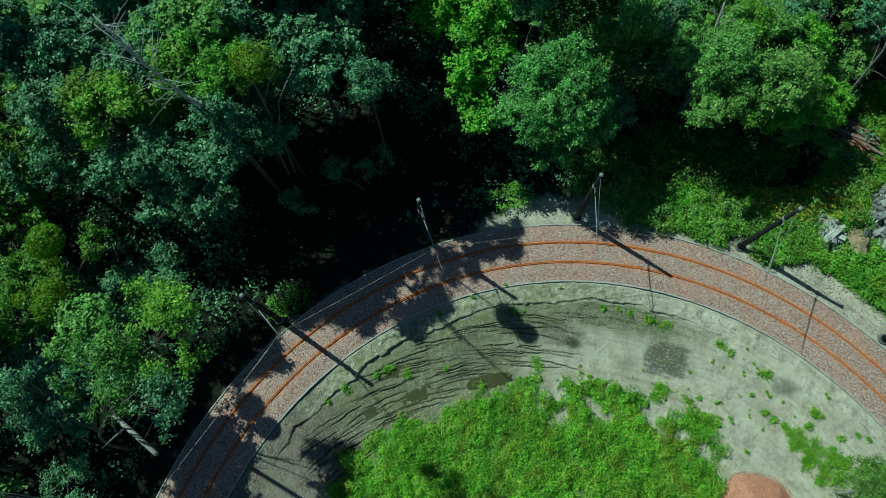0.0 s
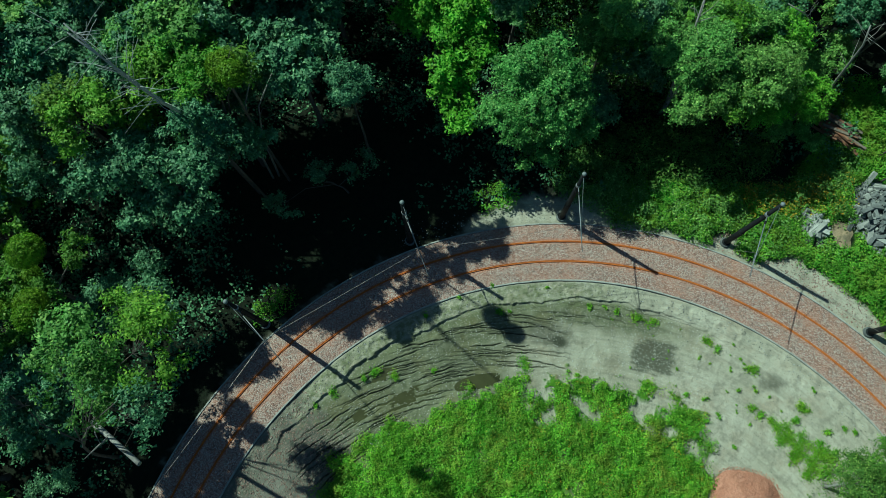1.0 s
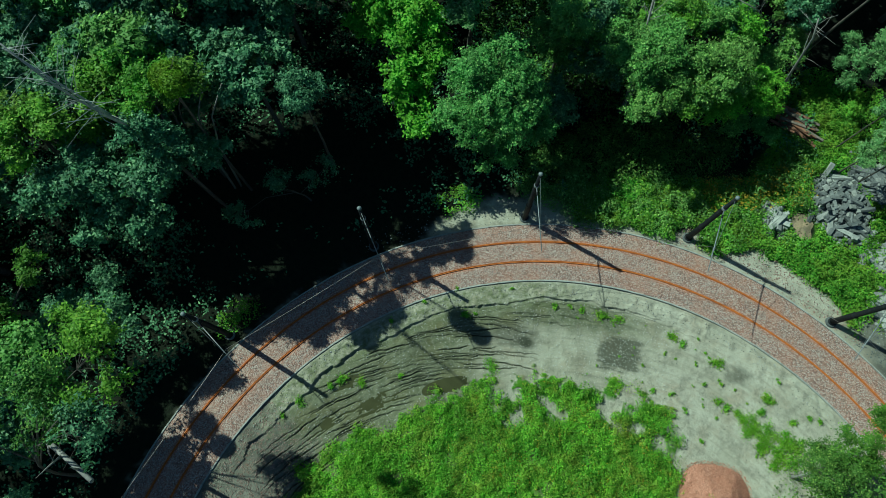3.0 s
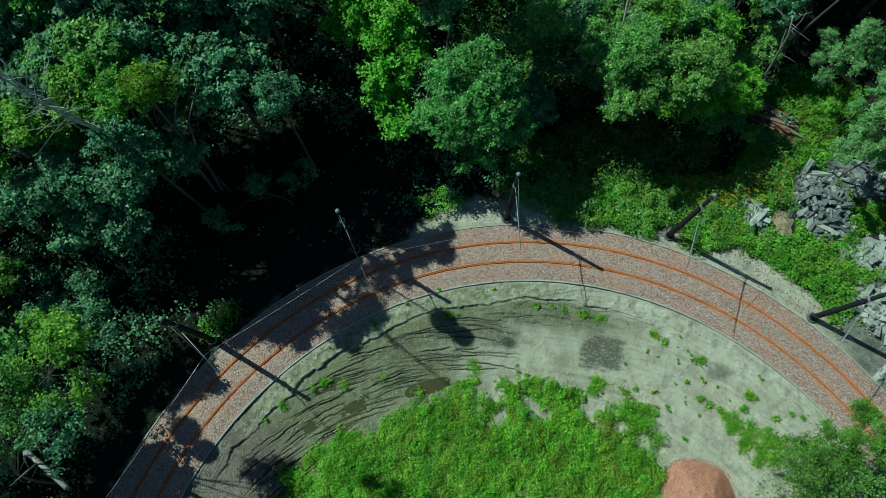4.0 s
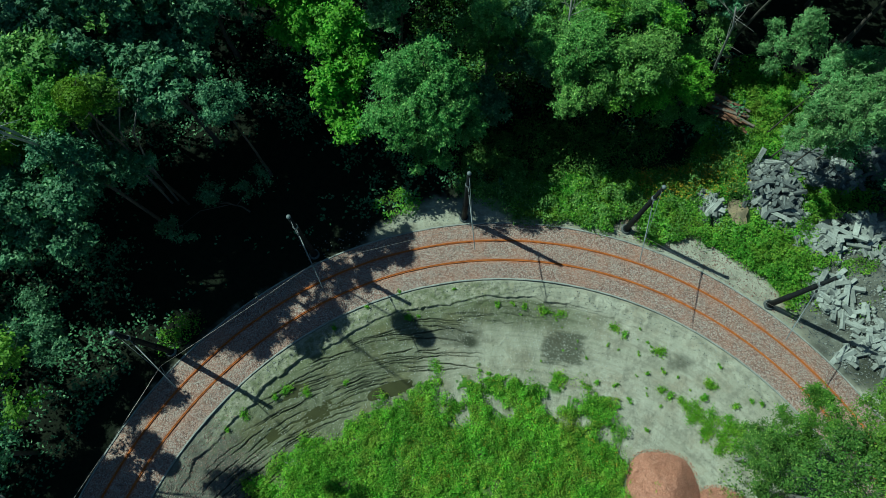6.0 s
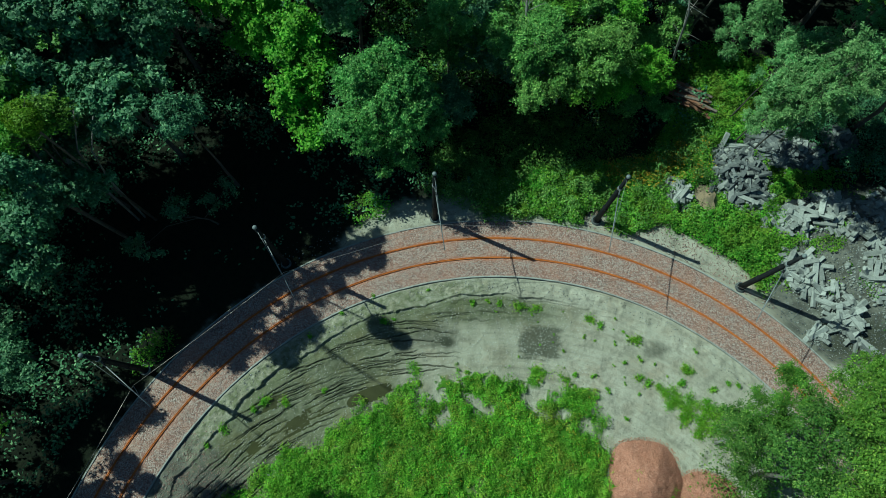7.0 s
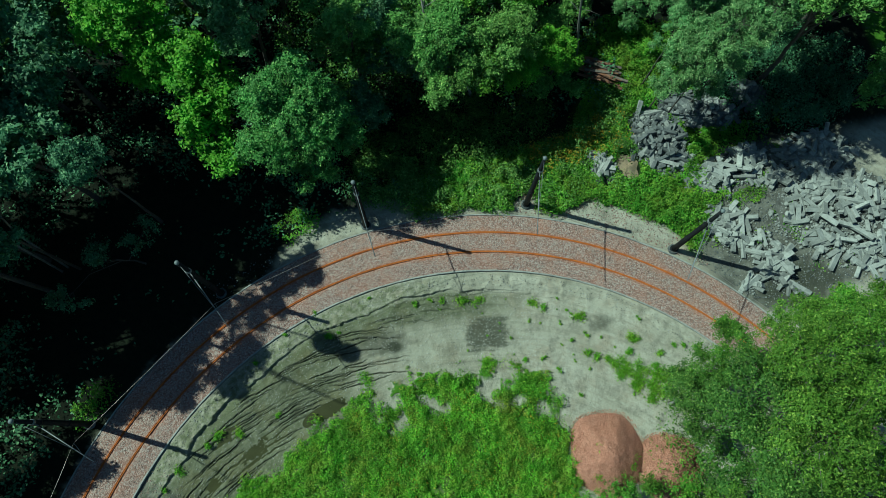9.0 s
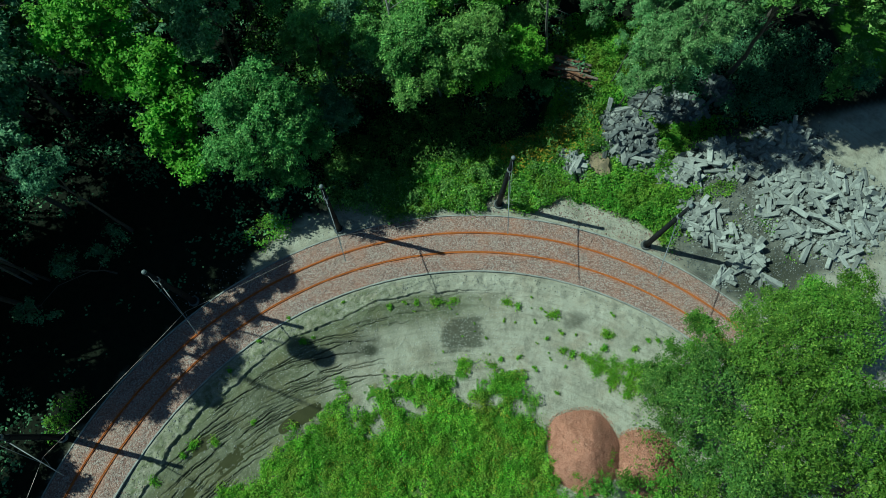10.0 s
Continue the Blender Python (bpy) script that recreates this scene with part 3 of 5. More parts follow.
for name, r, face in (("inner", RAIL_IN, -1), ("outer", RAIL_OUT, 1)):
    tagged(new("tram_rail", rail_mesh("tram_rail", r, face)), "curved grooved tram rail in orange rust, %s of the pair" % name, "rail", group="rails of the tram loop")


def kerb(name, radius, label):
    base = tagged(new(name, ring(name, radius - 0.055, radius + 0.055, 0.11, 0.006, lambda R, x, y: 0 * R - 0.05, M_KERB)), label, "kerb", kind="structure")
    step = 1.0 / radius
    stone = box_mesh("kerbstone", 0.10, 0.985, 0.24, M_KERB, 0.012)
    n = int((TH1 - TH0) / step)
    g = random.Random(len(name))
    for i in range(n):
        t = TH0 + (i + 0.5) * step
        ob = new("kerbstone", stone)
        ob.parent = base
        ob.matrix_basis = pose(CX + radius * math.cos(t), CY + radius * math.sin(t), -0.165 + g.uniform(-0.012, 0.012), g.uniform(-1, 1), g.uniform(-2, 2), math.degrees(t) + g.uniform(-0.4, 0.4))
    return base


# ---- catenary poles ----
def pole_angle(x, y):
    return math.degrees(math.atan2(y - CY, x - CX))


def make_pole():
    """Stepped tubular pole 7.9 m high with a bracket arm towards the track (+X is inward)."""
    p = thing("catenary_pole", (0, 0, 0), "dark tubular tram catenary pole with a bracket arm", "pole", group="catenary poles round the loop")
    part("shaft", tube_mesh("shaft", [(0, 0, -0.3), (0, 0, 2.6), (0, 0, 2.64), (0, 0, 5.4), (0, 0, 5.44), (0, 0, 7.8)], [0.19, 0.19, 0.165, 0.16, 0.13, 0.12], M_STEEL, 14), p)
    for z, r in ((2.6, 0.205), (5.4, 0.175)):
        part("collar", tube_mesh("collar", [(0, 0, z - 0.06), (0, 0, z + 0.06)], [r, r], M_STEEL, 14), p)
    part("cap", tube_mesh("cap", [(0, 0, 7.78), (0, 0, 7.84), (0, 0, 7.90), (0, 0, 7.95)], [0.125, 0.14, 0.12, 0.04], M_CAP, 14), p, "pale domed cap")
    part("foundation", tube_mesh("foundation", [(0, 0, -0.4), (0, 0, 0.12), (0, 0, 0.16)], [0.36, 0.36, 0.30], M_SLAB_DARK, 16), p, "round concrete foundation")
    part("base_flange", tube_mesh("base_flange", [(0, 0, 0.14), (0, 0, 0.20), (0, 0, 0.23)], [0.27, 0.27, 0.21], M_STEEL, 14), p)
    arm = part("bracket_arm", tube_mesh("bracket_arm", [(0.12, 0, 6.05), (2.0, 0, 6.08), (4.25, 0, 6.12)], [0.032, 0.030, 0.026], M_GALV, 8), p, "pale galvanised bracket arm")
    part("tie_rod", tube_mesh("tie_rod", [(0.1, 0, 7.55), (1.4, 0, 6.95), (3.0, 0, 6.14)], [0.012, 0.012, 0.012], M_GALV, 5), p)
    part("clamp", tube_mesh("clamp", [(0, 0, 5.96), (0, 0, 6.16)], [0.165, 0.165], M_GALV, 12), p)
    part("insulator", tube_mesh("insulator", [(0.45, 0, 6.06), (0.5, 0, 6.06), (0.62, 0, 6.06), (0.67, 0, 6.06)], [0.04, 0.065, 0.065, 0.04], M_STEEL, 9), arm)
    part("steady_arm", tube_mesh("steady_arm", [(3.3, 0.0, 6.0), (2.9, 0.05, 5.78), (2.45, 0.1, 5.62)], [0.014, 0.014, 0.012], M_GALV, 6), arm)
    part("hanger", tube_mesh("hanger", [(3.3, 0, 6.1), (3.3, 0, 5.98)], [0.018, 0.018], M_STEEL, 6), arm)
    return p


first = None
WIRE = []
for x, y in POLES:
    a = pole_angle(x, y)
    m = pose(x, y, gz(x, y) + 0.02, 0, 0, a + 180)
    if first is None:
        first = make_pole()
        first.matrix_basis = m
    else:
        copy_thing(first, m)
    WIRE.append(m @ Vector((2.45, 0.1, 5.60)))
ends = [Vector((*polar(26.8, 158.5), 5.6)), Vector((*polar(26.8, 28), 5.6))]
pts = [ends[0]] + WIRE + [ends[1]]
run = []
for a, b in zip(pts[:-1], pts[1:]):
    for k in range(6):
        u = k / 6
        run.append(a.lerp(b, u) - Vector((0, 0, 0.12 * 4 * u * (1 - u))))
run.append(pts[-1])
tagged(new("contact_wire", tube_mesh("contact_wire", run, [0.012] * len(run), M_COPPER, 6)), "copper tram contact wire strung between the bracket arms", "wire")

# ---- trees ----
def tree(name, base, lobes, mats, seed, leaves, size, label, category="tree", trunk_r=0.2, slim=0.55, clump=0.17, bare=0, puff=(0.19, 0.37), droop=0.0, fill=1.0, group="", bark=None, at=None):
    """A tree from its lobes (x, y, z, r): a tapered trunk, a limb to every lobe, and leaves in
    clumps upon the puffs of each lobe. mats: the leaf material of each lobe in turn."""
    g = np.random.RandomState(seed)
    bark = bark or M_BARK
    bx, by, bz = base
    root = thing(name, (bx, by, bz) if at is None else at, label, category, group)
    dense = [l[4] if len(l) > 4 else 1.0 for l in lobes]
    lobes = [(l[0] - bx, l[1] - by, l[2] - bz, l[3]) for l in lobes]
    top = max(lobes, key=lambda l: l[2])
    fork_h = min(l[2] - 0.5 * l[3] for l in lobes) * 0.55 + 0.15 * top[2]
    mid = np.mean([l[:3] for l in lobes], 0)

    def trunk_at(h):
        u = h / max(top[2], 0.1)
        return np.array([mid[0] * 0.25 * u + top[0] * 0.75 * u * u, mid[1] * 0.25 * u + top[1] * 0.75 * u * u, h])

    hs = np.linspace(-0.15, top[2], 9)
    pts = [trunk_at(h) + (0 if i < 2 else 1) * np.array([*(g.normal(size=2) * 0.06 * trunk_r * 5), 0]) for i, h in enumerate(hs)]
    part("trunk", tube_mesh("trunk", pts, [trunk_r * (1.25 if i == 0 else 1 - 0.85 * i / 8) for i in range(9)], bark, 9), root)
    by_mat = {}
    share = np.array([l[3] ** 1.8 * d for l, d in zip(lobes, dense)])
    share = share / share.sum()
    for li, (lx, ly, lz, lr) in enumerate(lobes):
        c = np.array([lx, ly, lz])
        h0 = np.clip(fork_h * (0.8 + 0.4 * g.rand()), 0.2, max(0.3, lz - 0.4 * lr))
        a = trunk_at(h0)
        bend = (a + c) / 2 + np.array([0, 0, 0.18 * np.linalg.norm(c - a)]) * (0.4 + 0.5 * g.rand()) + g.normal(size=3) * 0.12 * lr
        q1, q2 = (a * 0.45 + bend * 0.55), (bend * 0.45 + c * 0.55)
        lrad = trunk_r * (0.30 + 0.25 * min(1, lr / 3))
        part("limb", tube_mesh("limb", [a, q1, bend, q2, c], [lrad, lrad * 0.85, lrad * 0.65, lrad * 0.45, lrad * 0.22], bark, 6), root)
        n_puff = max(4, int(4 + 4.6 * lr * fill))
        centres, radii, fork_v, fork_f = [], [], [], []
        for k in range(n_puff):
            d = g.normal(size=3)
            d[2] = abs(d[2]) * 0.9 - 0.28
            d /= np.linalg.norm(d)
            rad = lr * (puff[0] + (puff[1] - puff[0]) * g.rand())
            cc = c + d * (lr - 0.75 * rad) * (0.75 + 0.35 * g.rand()) * np.array([1, 1, 0.8])
            cc[2] -= droop * np.hypot(*(cc[:2] - c[:2]))
            centres.append(cc)
            radii.append(rad)
            tv, tf = tube([c - 0.25 * (c - bend), (c + cc) / 2 + g.normal(size=3) * 0.08 * lr, cc + d * rad * (0.5 if k >= bare else 1.5)], [lrad * 0.3, lrad * 0.2, lrad * 0.07], 3)
            off = len(fork_v)
            fork_v += [tuple(v) for v in tv]
            fork_f += [tuple(off + i for i in (q if q[2] != q[3] else q[:3])) for q in tf]
        me = bpy.data.meshes.new("twig_spray")
        me.from_pydata(fork_v, [], fork_f)
        me.materials.append(bark)
        tagged(part("twig_spray", me, root), kind="stuff")
        centres, radii = np.array(centres), np.array(radii)
        n = int(1.7 * leaves * share[li])
        n_sub = max(8, n // 34)
        w = radii ** 2
        which = g.choice(n_puff, n_sub, p=w / w.sum())
        d = unit(g.normal(size=(n_sub, 3)) + np.array([0, 0, 0.45]))
        sub = centres[which] + d * (radii[which] * (0.45 + 0.65 * g.rand(n_sub) ** 0.6 + 0.5 * (g.rand(n_sub) > 0.82) * g.rand(n_sub)))[:, None] * np.array([1, 1, 0.85])
        sub_d = d
        pick = g.randint(0, n_sub, n)
        jit = g.normal(size=(n, 3)) * clump * np.array([1, 1, 0.55])
        p = sub[pick] + jit * 0.72 + sub_d[pick] * np.abs(g.normal(size=(n, 1))) * clump * 1.1
        p[:, 2] -= droop * 0.6 * np.hypot(jit[:, 0], jit[:, 1])
        nrm = sub_d[pick] * 0.6 + np.array([0, 0, 0.55]) + g.normal(size=(n, 3)) * 0.45
        v, f = leaf_arrays(p, nrm, size * 0.78, g, slim, True)
        key = mats[li % len(mats)]
        pv, pf = by_mat.setdefault(key, ([], []))
        pf.append(f + sum(len(q) for q in pv))
        pv.append(v)
    for key, (pv, pf) in by_mat.items():
        part("crown", np_mesh("crown", np.concatenate(pv), np.concatenate(pf), key), root)
    return root


M_MISTLETOE = leaf_material("mistletoe_leaves", (0.12, 0.23, 0.010), (0.19, 0.32, 0.014), (0.26, 0.38, 0.024), 0.25)
M_TWIG = simple("grey_brown_twigs", (0.24, 0.23, 0.20), (0.14, 0.13, 0.11), 5.0, 0.9, 0, 0.6, 0.015)
M_GREY_STEM = simple("grey_dead_bark", (0.46, 0.48, 0.45), (0.32, 0.34, 0.32), 4.0, 0.9, 0, 0.5, 0.015)
D, MG, BR, YL, WI, OL, DG = M_LEAF_DARK, M_LEAF_MID, M_LEAF_BRIGHT, M_LEAF_YELLOW, M_LEAF_WILLOW, M_LEAF_OLIVE, M_LEAF_OLIVE_SHADED

# the tall tree whose crown hangs over the bend
# its lobes in D wear darker leaves, standing in for shade
tree("tree", (-18.8, -3.4, -0.1), [(-13.2, 0.6, 15.8, 2.0, 0.8), (-9.7, 2.4, 17.6, 1.7), (-9.6, -0.4, 18.0, 1.4, 0.5), (-11.3, 1.6, 16.8, 1.5), (-16.8, -0.2, 13.8, 1.7, 0.5), (-11.6, 3.6, 15.6, 1.2)],
     [DG, YL, D, DG, D, YL], 11, 7000, 0.155, "tall broadleaf tree with an open mid-green crown and bare twigs", trunk_r=0.11, clump=0.18, bare=6)
tree("tree", (-20.2, 0.2, -0.1), [(-18.6, 1.2, 6.8, 1.7), (-19.6, -1.2, 7.4, 1.8), (-21.2, 0.8, 7.6, 1.7), (-15.2, 0.6, 10.8, 1.2), (-16.4, 2.6, 12.0, 1.5)], [D, D, D, MG, MG], 12, 11500, 0.22, "dark green broadleaf tree beside the bend", trunk_r=0.16, clump=0.19)
tree("tree", (-17.8, 7.2, -0.1), [(-17.0, 6.8, 5.6, 1.8), (-15.4, 5.9, 5.4, 1.2), (-18.6, 5.4, 5.4, 1.5)], [D], 13, 8000, 0.17, "blue-green young tree at the wood's edge", trunk_r=0.13)
tree("tree", (-22.4, 6.4, -0.1), [(-19.6, 8.4, 7.8, 0.9), (-23.0, 6.0, 8.0, 1.6), (-22.8, 3.0, 8.2, 1.7), (-20.4, 5.4, 8.6, 0.8)], [OL], 14, 9000, 0.16, "tree with rounded yellow-green tufts in its crown", trunk_r=0.2, clump=0.15, bare=1)
tree("tree", (-16.8, 13.4, -0.1), [(-15.0, 13.0, 10.4, 2.2), (-13.2, 11.6, 9.2, 1.7), (-16.8, 12.4, 10.4, 1.9), (-15.6, 10.8, 8.6, 1.4), (-12.8, 14.0, 9.6, 1.7), (-11.6, 15.2, 9.2, 1.4), (-10.2, 15.9, 8.8, 1.3), (-12.1, 12.3, 12.0, 1.3, 1.6)], [D], 15, 22000, 0.22, "blue-green broadleaf tree in the shade of the wood", trunk_r=0.22, clump=0.18)
tree("tree", (-23.6, 13.8, -0.1), [(-22.6, 13.4, 8.4, 1.9), (-24.9, 12.6, 8.0, 1.8), (-20.8, 12.2, 7.6, 1.3)], [D], 16, 8000, 0.19, "blue-green broadleaf tree in the wood", trunk_r=0.18)
tree("tree", (-18.6, 15.0, -0.1), [(-17.5, 13.9, 12.8, 1.7), (-19.0, 15.3, 12.4, 1.5), (-16.2, 15.0, 10.6, 1.2), (-13.8, 17.8, 11.0, 1.5, 2.0), (-16.2, 18.4, 12.0, 1.7, 2.0), (-15.0, 16.8, 12.6, 1.3, 1.6)], [YL, OL, YL, MG, MG, YL], 17, 19000, 0.2, "tall yellow-green tree with an open crown", trunk_r=0.2, clump=0.2, bare=2)
tree("tree", (-12.4, 17.4, -0.1), [(-11.4, 16.2, 13.2, 1.9), (-11.8, 14.1, 13.6, 0.9, 2.0), (-10.8, 13.7, 12.7, 0.9, 2.0), (-10.0, 16.8, 13.4, 1.4), (-13.2, 18.2, 12.6, 1.8)], [YL, D, D, OL, YL], 18, 12000, 0.16,
     "tall sparse tree with bare limbs and rounded yellow-green tufts", trunk_r=0.17, clump=0.15, bare=2, bark=M_BARK)
tree("tree", (-23.6, 19.2, -0.1), [(-22.7, 18.2, 12.2, 2.4), (-20.8, 20.0, 11.4, 1.6), (-25.2, 18.6, 11.6, 2.0)], [D], 19, 10000, 0.25, "grey-green tree with a loose crown", trunk_r=0.22, clump=0.19, bare=2, bark=M_PALE_BARK)
tree("tree", (-16.2, 20.8, -0.1), [(-14.0, 19.4, 12.6, 1.9), (-16.8, 20.2, 11.8, 1.7), (-18.2, 19.4, 11.0, 1.5)], [MG], 20, 14000, 0.25, "tall green tree with pale bare twigs", puff=(0.26, 0.45), trunk_r=0.2, bare=3, bark=M_PALE_BARK)
tree("tree", (-8.6, 21.0, -0.1), [(-8.3, 19.6, 11.6, 1.7), (-7.6, 18.0, 11.8, 1.5), (-6.8, 20.6, 10.4, 1.3), (-9.8, 21.4, 10.8, 1.6), (-7.2, 22.8, 10.4, 1.7)], [D], 21, 10000, 0.25, "blue-green tree with clumped foliage", trunk_r=0.2)
tree("tree", (-17.4, 21.8, -0.1), [(-16.0, 18.0, 12.0, 2.1), (-19.2, 21.4, 11.8, 2.3), (-14.6, 21.6, 12.2, 2.1), (-12.2, 19.8, 12.0, 1.9), (-17.0, 23.4, 11.6, 2.2), (-13.5, 18.8, 8.5, 2.5), (-11.0, 20.2, 9.0, 2.3), (-16.6, 20.4, 10.2, 2.5)], [D], 31, 36000, 0.25, "large blue-green tree of the wood", puff=(0.25, 0.43), trunk_r=0.26, clump=0.19, bare=1)
tree("tree", (-24.6, 21.8, -0.1), [(-25.0, 21.6, 11.6, 2.3), (-23.0, 20.4, 11.6, 2.0), (-27.0, 22.6, 11.6, 2.3), (-21.8, 20.4, 10.0, 2.0)], [D, MG, D, D], 37, 19000, 0.26, "dense dark tree of the wood", puff=(0.25, 0.43), trunk_r=0.24, clump=0.19)
tree("tree", (-19.0, 25.6, -0.1), [(-20.0, 25.0, 12.6, 2.5), (-16.4, 25.6, 12.6, 2.5), (-22.6, 23.2, 12.2, 2.3), (-18.4, 23.2, 13.0, 2.2), (-24.4, 25.6, 12.6, 2.4), (-14.4, 26.6, 12.2, 2.3), (-15.6, 23.4, 10.4, 2.2)], [MG, D, D, MG, D, D, D], 36, 36000, 0.25, "tall dense tree of the wood with mixed greens", puff=(0.25, 0.43), trunk_r=0.28, clump=0.19)
tree("tree", (-9.6, 25.4, -0.1), [(-10.0, 24.2, 13.0, 2.4), (-7.0, 24.8, 12.0, 2.2), (-12.6, 23.6, 13.4, 2.2), (-8.6, 27.0, 13.0, 2.4), (-12.0, 26.8, 13.0, 2.2), (-9.2, 23.6, 10.0, 2.2)], [D], 35, 28000, 0.25, "tall dense blue-green tree of the wood", puff=(0.25, 0.43), trunk_r=0.26, clump=0.19)
tree("tree", (-21.4, 16.2, -0.1), [(-20.6, 16.6, 12.0, 2.0), (-22.4, 15.6, 11.4, 1.8), (-19.6, 18.4, 11.6, 1.7)], [D], 32, 9500, 0.25, "dark blue-green tree of the wood", trunk_r=0.2, clump=0.19)
tree("tree", (-6.0, 15.6, -0.1), [(-7.2, 15.0, 3.6, 1.2), (-4.8, 16.4, 3.2, 1.1), (-9.6, 13.2, 3.4, 1.1)], [D], 33, 1500, 0.17, "dark shaded young tree at the wood's edge", trunk_r=0.08)
tree("tree", (-4.6, 18.4, -0.1), [(-4.8, 17.9, 11.0, 1.25), (-4.3, 18.6, 10.3, 0.9)], [D, D], 22, 5200, 0.15, "slim blue-green tree with an upswept rounded crown", trunk_r=0.12, clump=0.13)
tree("tree", (0.4, 23.4, -0.1), [(0.2, 24.4, 7.2, 2.1), (0.9, 21.4, 6.8, 1.5), (1.9, 18.9, 5.8, 0.95), (-1.6, 25.6, 7.6, 1.6), (2.0, 22.6, 6.0, 1.1), (1.6, 20.2, 6.0, 0.9), (-2.4, 27.2, 10.0, 2.0), (-0.4, 28.2, 10.4, 1.9), (0.2, 25.8, 8.8, 1.7), (2.0, 24.8, 8.8, 1.6), (2.4, 23.0, 7.6, 1.3)], [BR], 23, 22000, 0.23, "bright yellow-green maple with leaves in flat tiers", trunk_r=0.2, clump=0.21)
tree("tree", (7.0, 19.6, -0.1), [(6.2, 19.5, 7.2, 2.9), (8.1, 18.6, 5.9, 1.7), (4.4, 18.8, 6.2, 1.6), (6.6, 21.2, 8.2, 2.3), (5.0, 20.8, 8.6, 1.6), (8.4, 20.4, 7.0, 1.6), (7.0, 17.8, 3.6, 1.4), (9.4, 19.4, 5.4, 1.4)], [M_LEAF_FRESH], 24, 36000, 0.15, "dense rounded green tree at the wood's edge", trunk_r=0.24, clump=0.15)
tree("tree", (5.0, 27.4, -0.1), [(4.6, 25.2, 9.6, 1.4), (5.6, 26.4, 10.6, 1.7), (6.8, 27.8, 11.0, 1.8), (4.6, 28.2, 11.0, 1.8)], [WI], 25, 15000, 0.26, "tall grey-green tree with feathery foliage", trunk_r=0.18, clump=0.18, slim=0.4)
tree("tree", (12.0, 27.2, -0.1), [(11.2, 26.2, 4.6, 1.5), (13.2, 26.8, 4.8, 1.5)], [MG], 38, 4000, 0.2, "low shaded tree deep in the wood", trunk_r=0.12)
tree("tree", (16.6, 23.4, -0.1), [(16.3, 22.2, 8.2, 2.0), (14.9, 23.8, 7.6, 1.7), (17.8, 23.6, 7.8, 1.8), (15.8, 20.6, 6.2, 1.0)], [MG], 26, 12500, 0.16, "pale-trunked tree with an airy green crown", trunk_r=0.17, bare=3, bark=M_PALE_BARK)
tree("tree", (20.2, 23.2, -0.1), [(19.7, 22.0, 7.2, 2.2), (21.6, 23.0, 6.8, 1.9), (22.6, 22.0, 4.8, 1.7), (18.2, 21.4, 6.6, 1.4)], [MG, MG, BR, MG], 27, 14000, 0.16, "light green multi-stemmed tree at the wood's edge", trunk_r=0.18, bare=1)
tree("tree", (26.8, 26.2, -0.1), [(26.2, 25.6, 2.8, 1.3), (24.6, 25.4, 3.4, 1.4), (27.6, 26.8, 3.2, 1.4), (25.6, 24.0, 2.0, 1.0)], [MG, MG, MG, BR], 28, 8000, 0.16, "mid-green tree by the plank pile", trunk_r=0.15, bark=M_PALE_BARK, bare=2)
tree("tree", (24.6, 21.8, -0.1), [(24.6, 22.4, 4.8, 1.5), (26.2, 21.2, 2.0, 1.0), (26.6, 22.8, 1.8, 1.0)], [BR, MG, BR], 29, 9000, 0.15, "young green trees between the wood and the weeds", trunk_r=0.1, clump=0.15)
# given the dark leaves in place of the shade that falls here
tree("tree", (-17.6, -6.4, -0.1), [(-16.8, -6.2, 8.2, 1.1), (-18.6, -4.6, 7.0, 1.2), (-22.0, -5.4, 8.8, 1.4)], [D], 34, 3600, 0.15, "sparse green tree in the dark wood beside the bend", trunk_r=0.13, bare=4, bark=M_PALE_BARK)
for k, (x, y, z, r) in enumerate([(31.8, 17.9, 8.4, 1.5), (33.0, 17.1, 12.4, 1.8), (33.2, 18.6, 11.9, 1.9), (31.8, 19.8, 10.6, 1.5), (34.8, 17.4, 12.6, 1.8), (33.4, 18.8, 6.4, 1.6), (32.2, 24.8, 7.0, 1.8), (37.4, 22.4, 11.0, 2.1), (39.2, 20.0, 10.8, 1.9)]):
    a = 2.4 * k
    tree("willow", (x + 0.2, y + 0.8, -0.1), [(x, y, z, r), (x - 0.8 * r, y - 0.4 * r, z - 1.6, 0.7 * r), (x + 0.7 * r, y + 0.5 * r, z - 1.4, 0.7 * r), (x + 1.1 * r * math.cos(a), y + 1.1 * r * math.sin(a), z - 2.6, 0.6 * r)], [WI], 40 + k, 7500, 0.18,
         "grey-green willow with drooping fine foliage", trunk_r=0.06, slim=0.3, droop=0.75, bare=1, puff=(0.12, 0.27), clump=0.13, fill=1.3, bark=M_BARK, group="willows by the rubble")
tree("tree", (41.2, 19.0, -0.1), [(42.6, 16.6, 12.0, 1.6), (44.3, 15.9, 10.6, 1.4), (45.6, 18.0, 12.0, 1.8), (40.4, 17.8, 12.0, 1.8), (38.6, 18.6, 12.0, 1.8), (37.2, 18.2, 12.4, 1.4, 0.5), (42.4, 19.4, 11.6, 1.9)], [MG], 50, 20000, 0.22, "tall green broadleaf tree that shades the clearing", puff=(0.24, 0.44), trunk_r=0.2)
tree("shrub", (47.4, 15.6, -0.1), [(46.6, 14.6, 3.2, 1.1), (48.4, 15.0, 3.4, 1.2), (47.0, 15.8, 4.6, 1.2)], [MG, D], 51, 4000, 0.17, "leafy green shrub at the clearing's edge", "shrub", trunk_r=0.08)
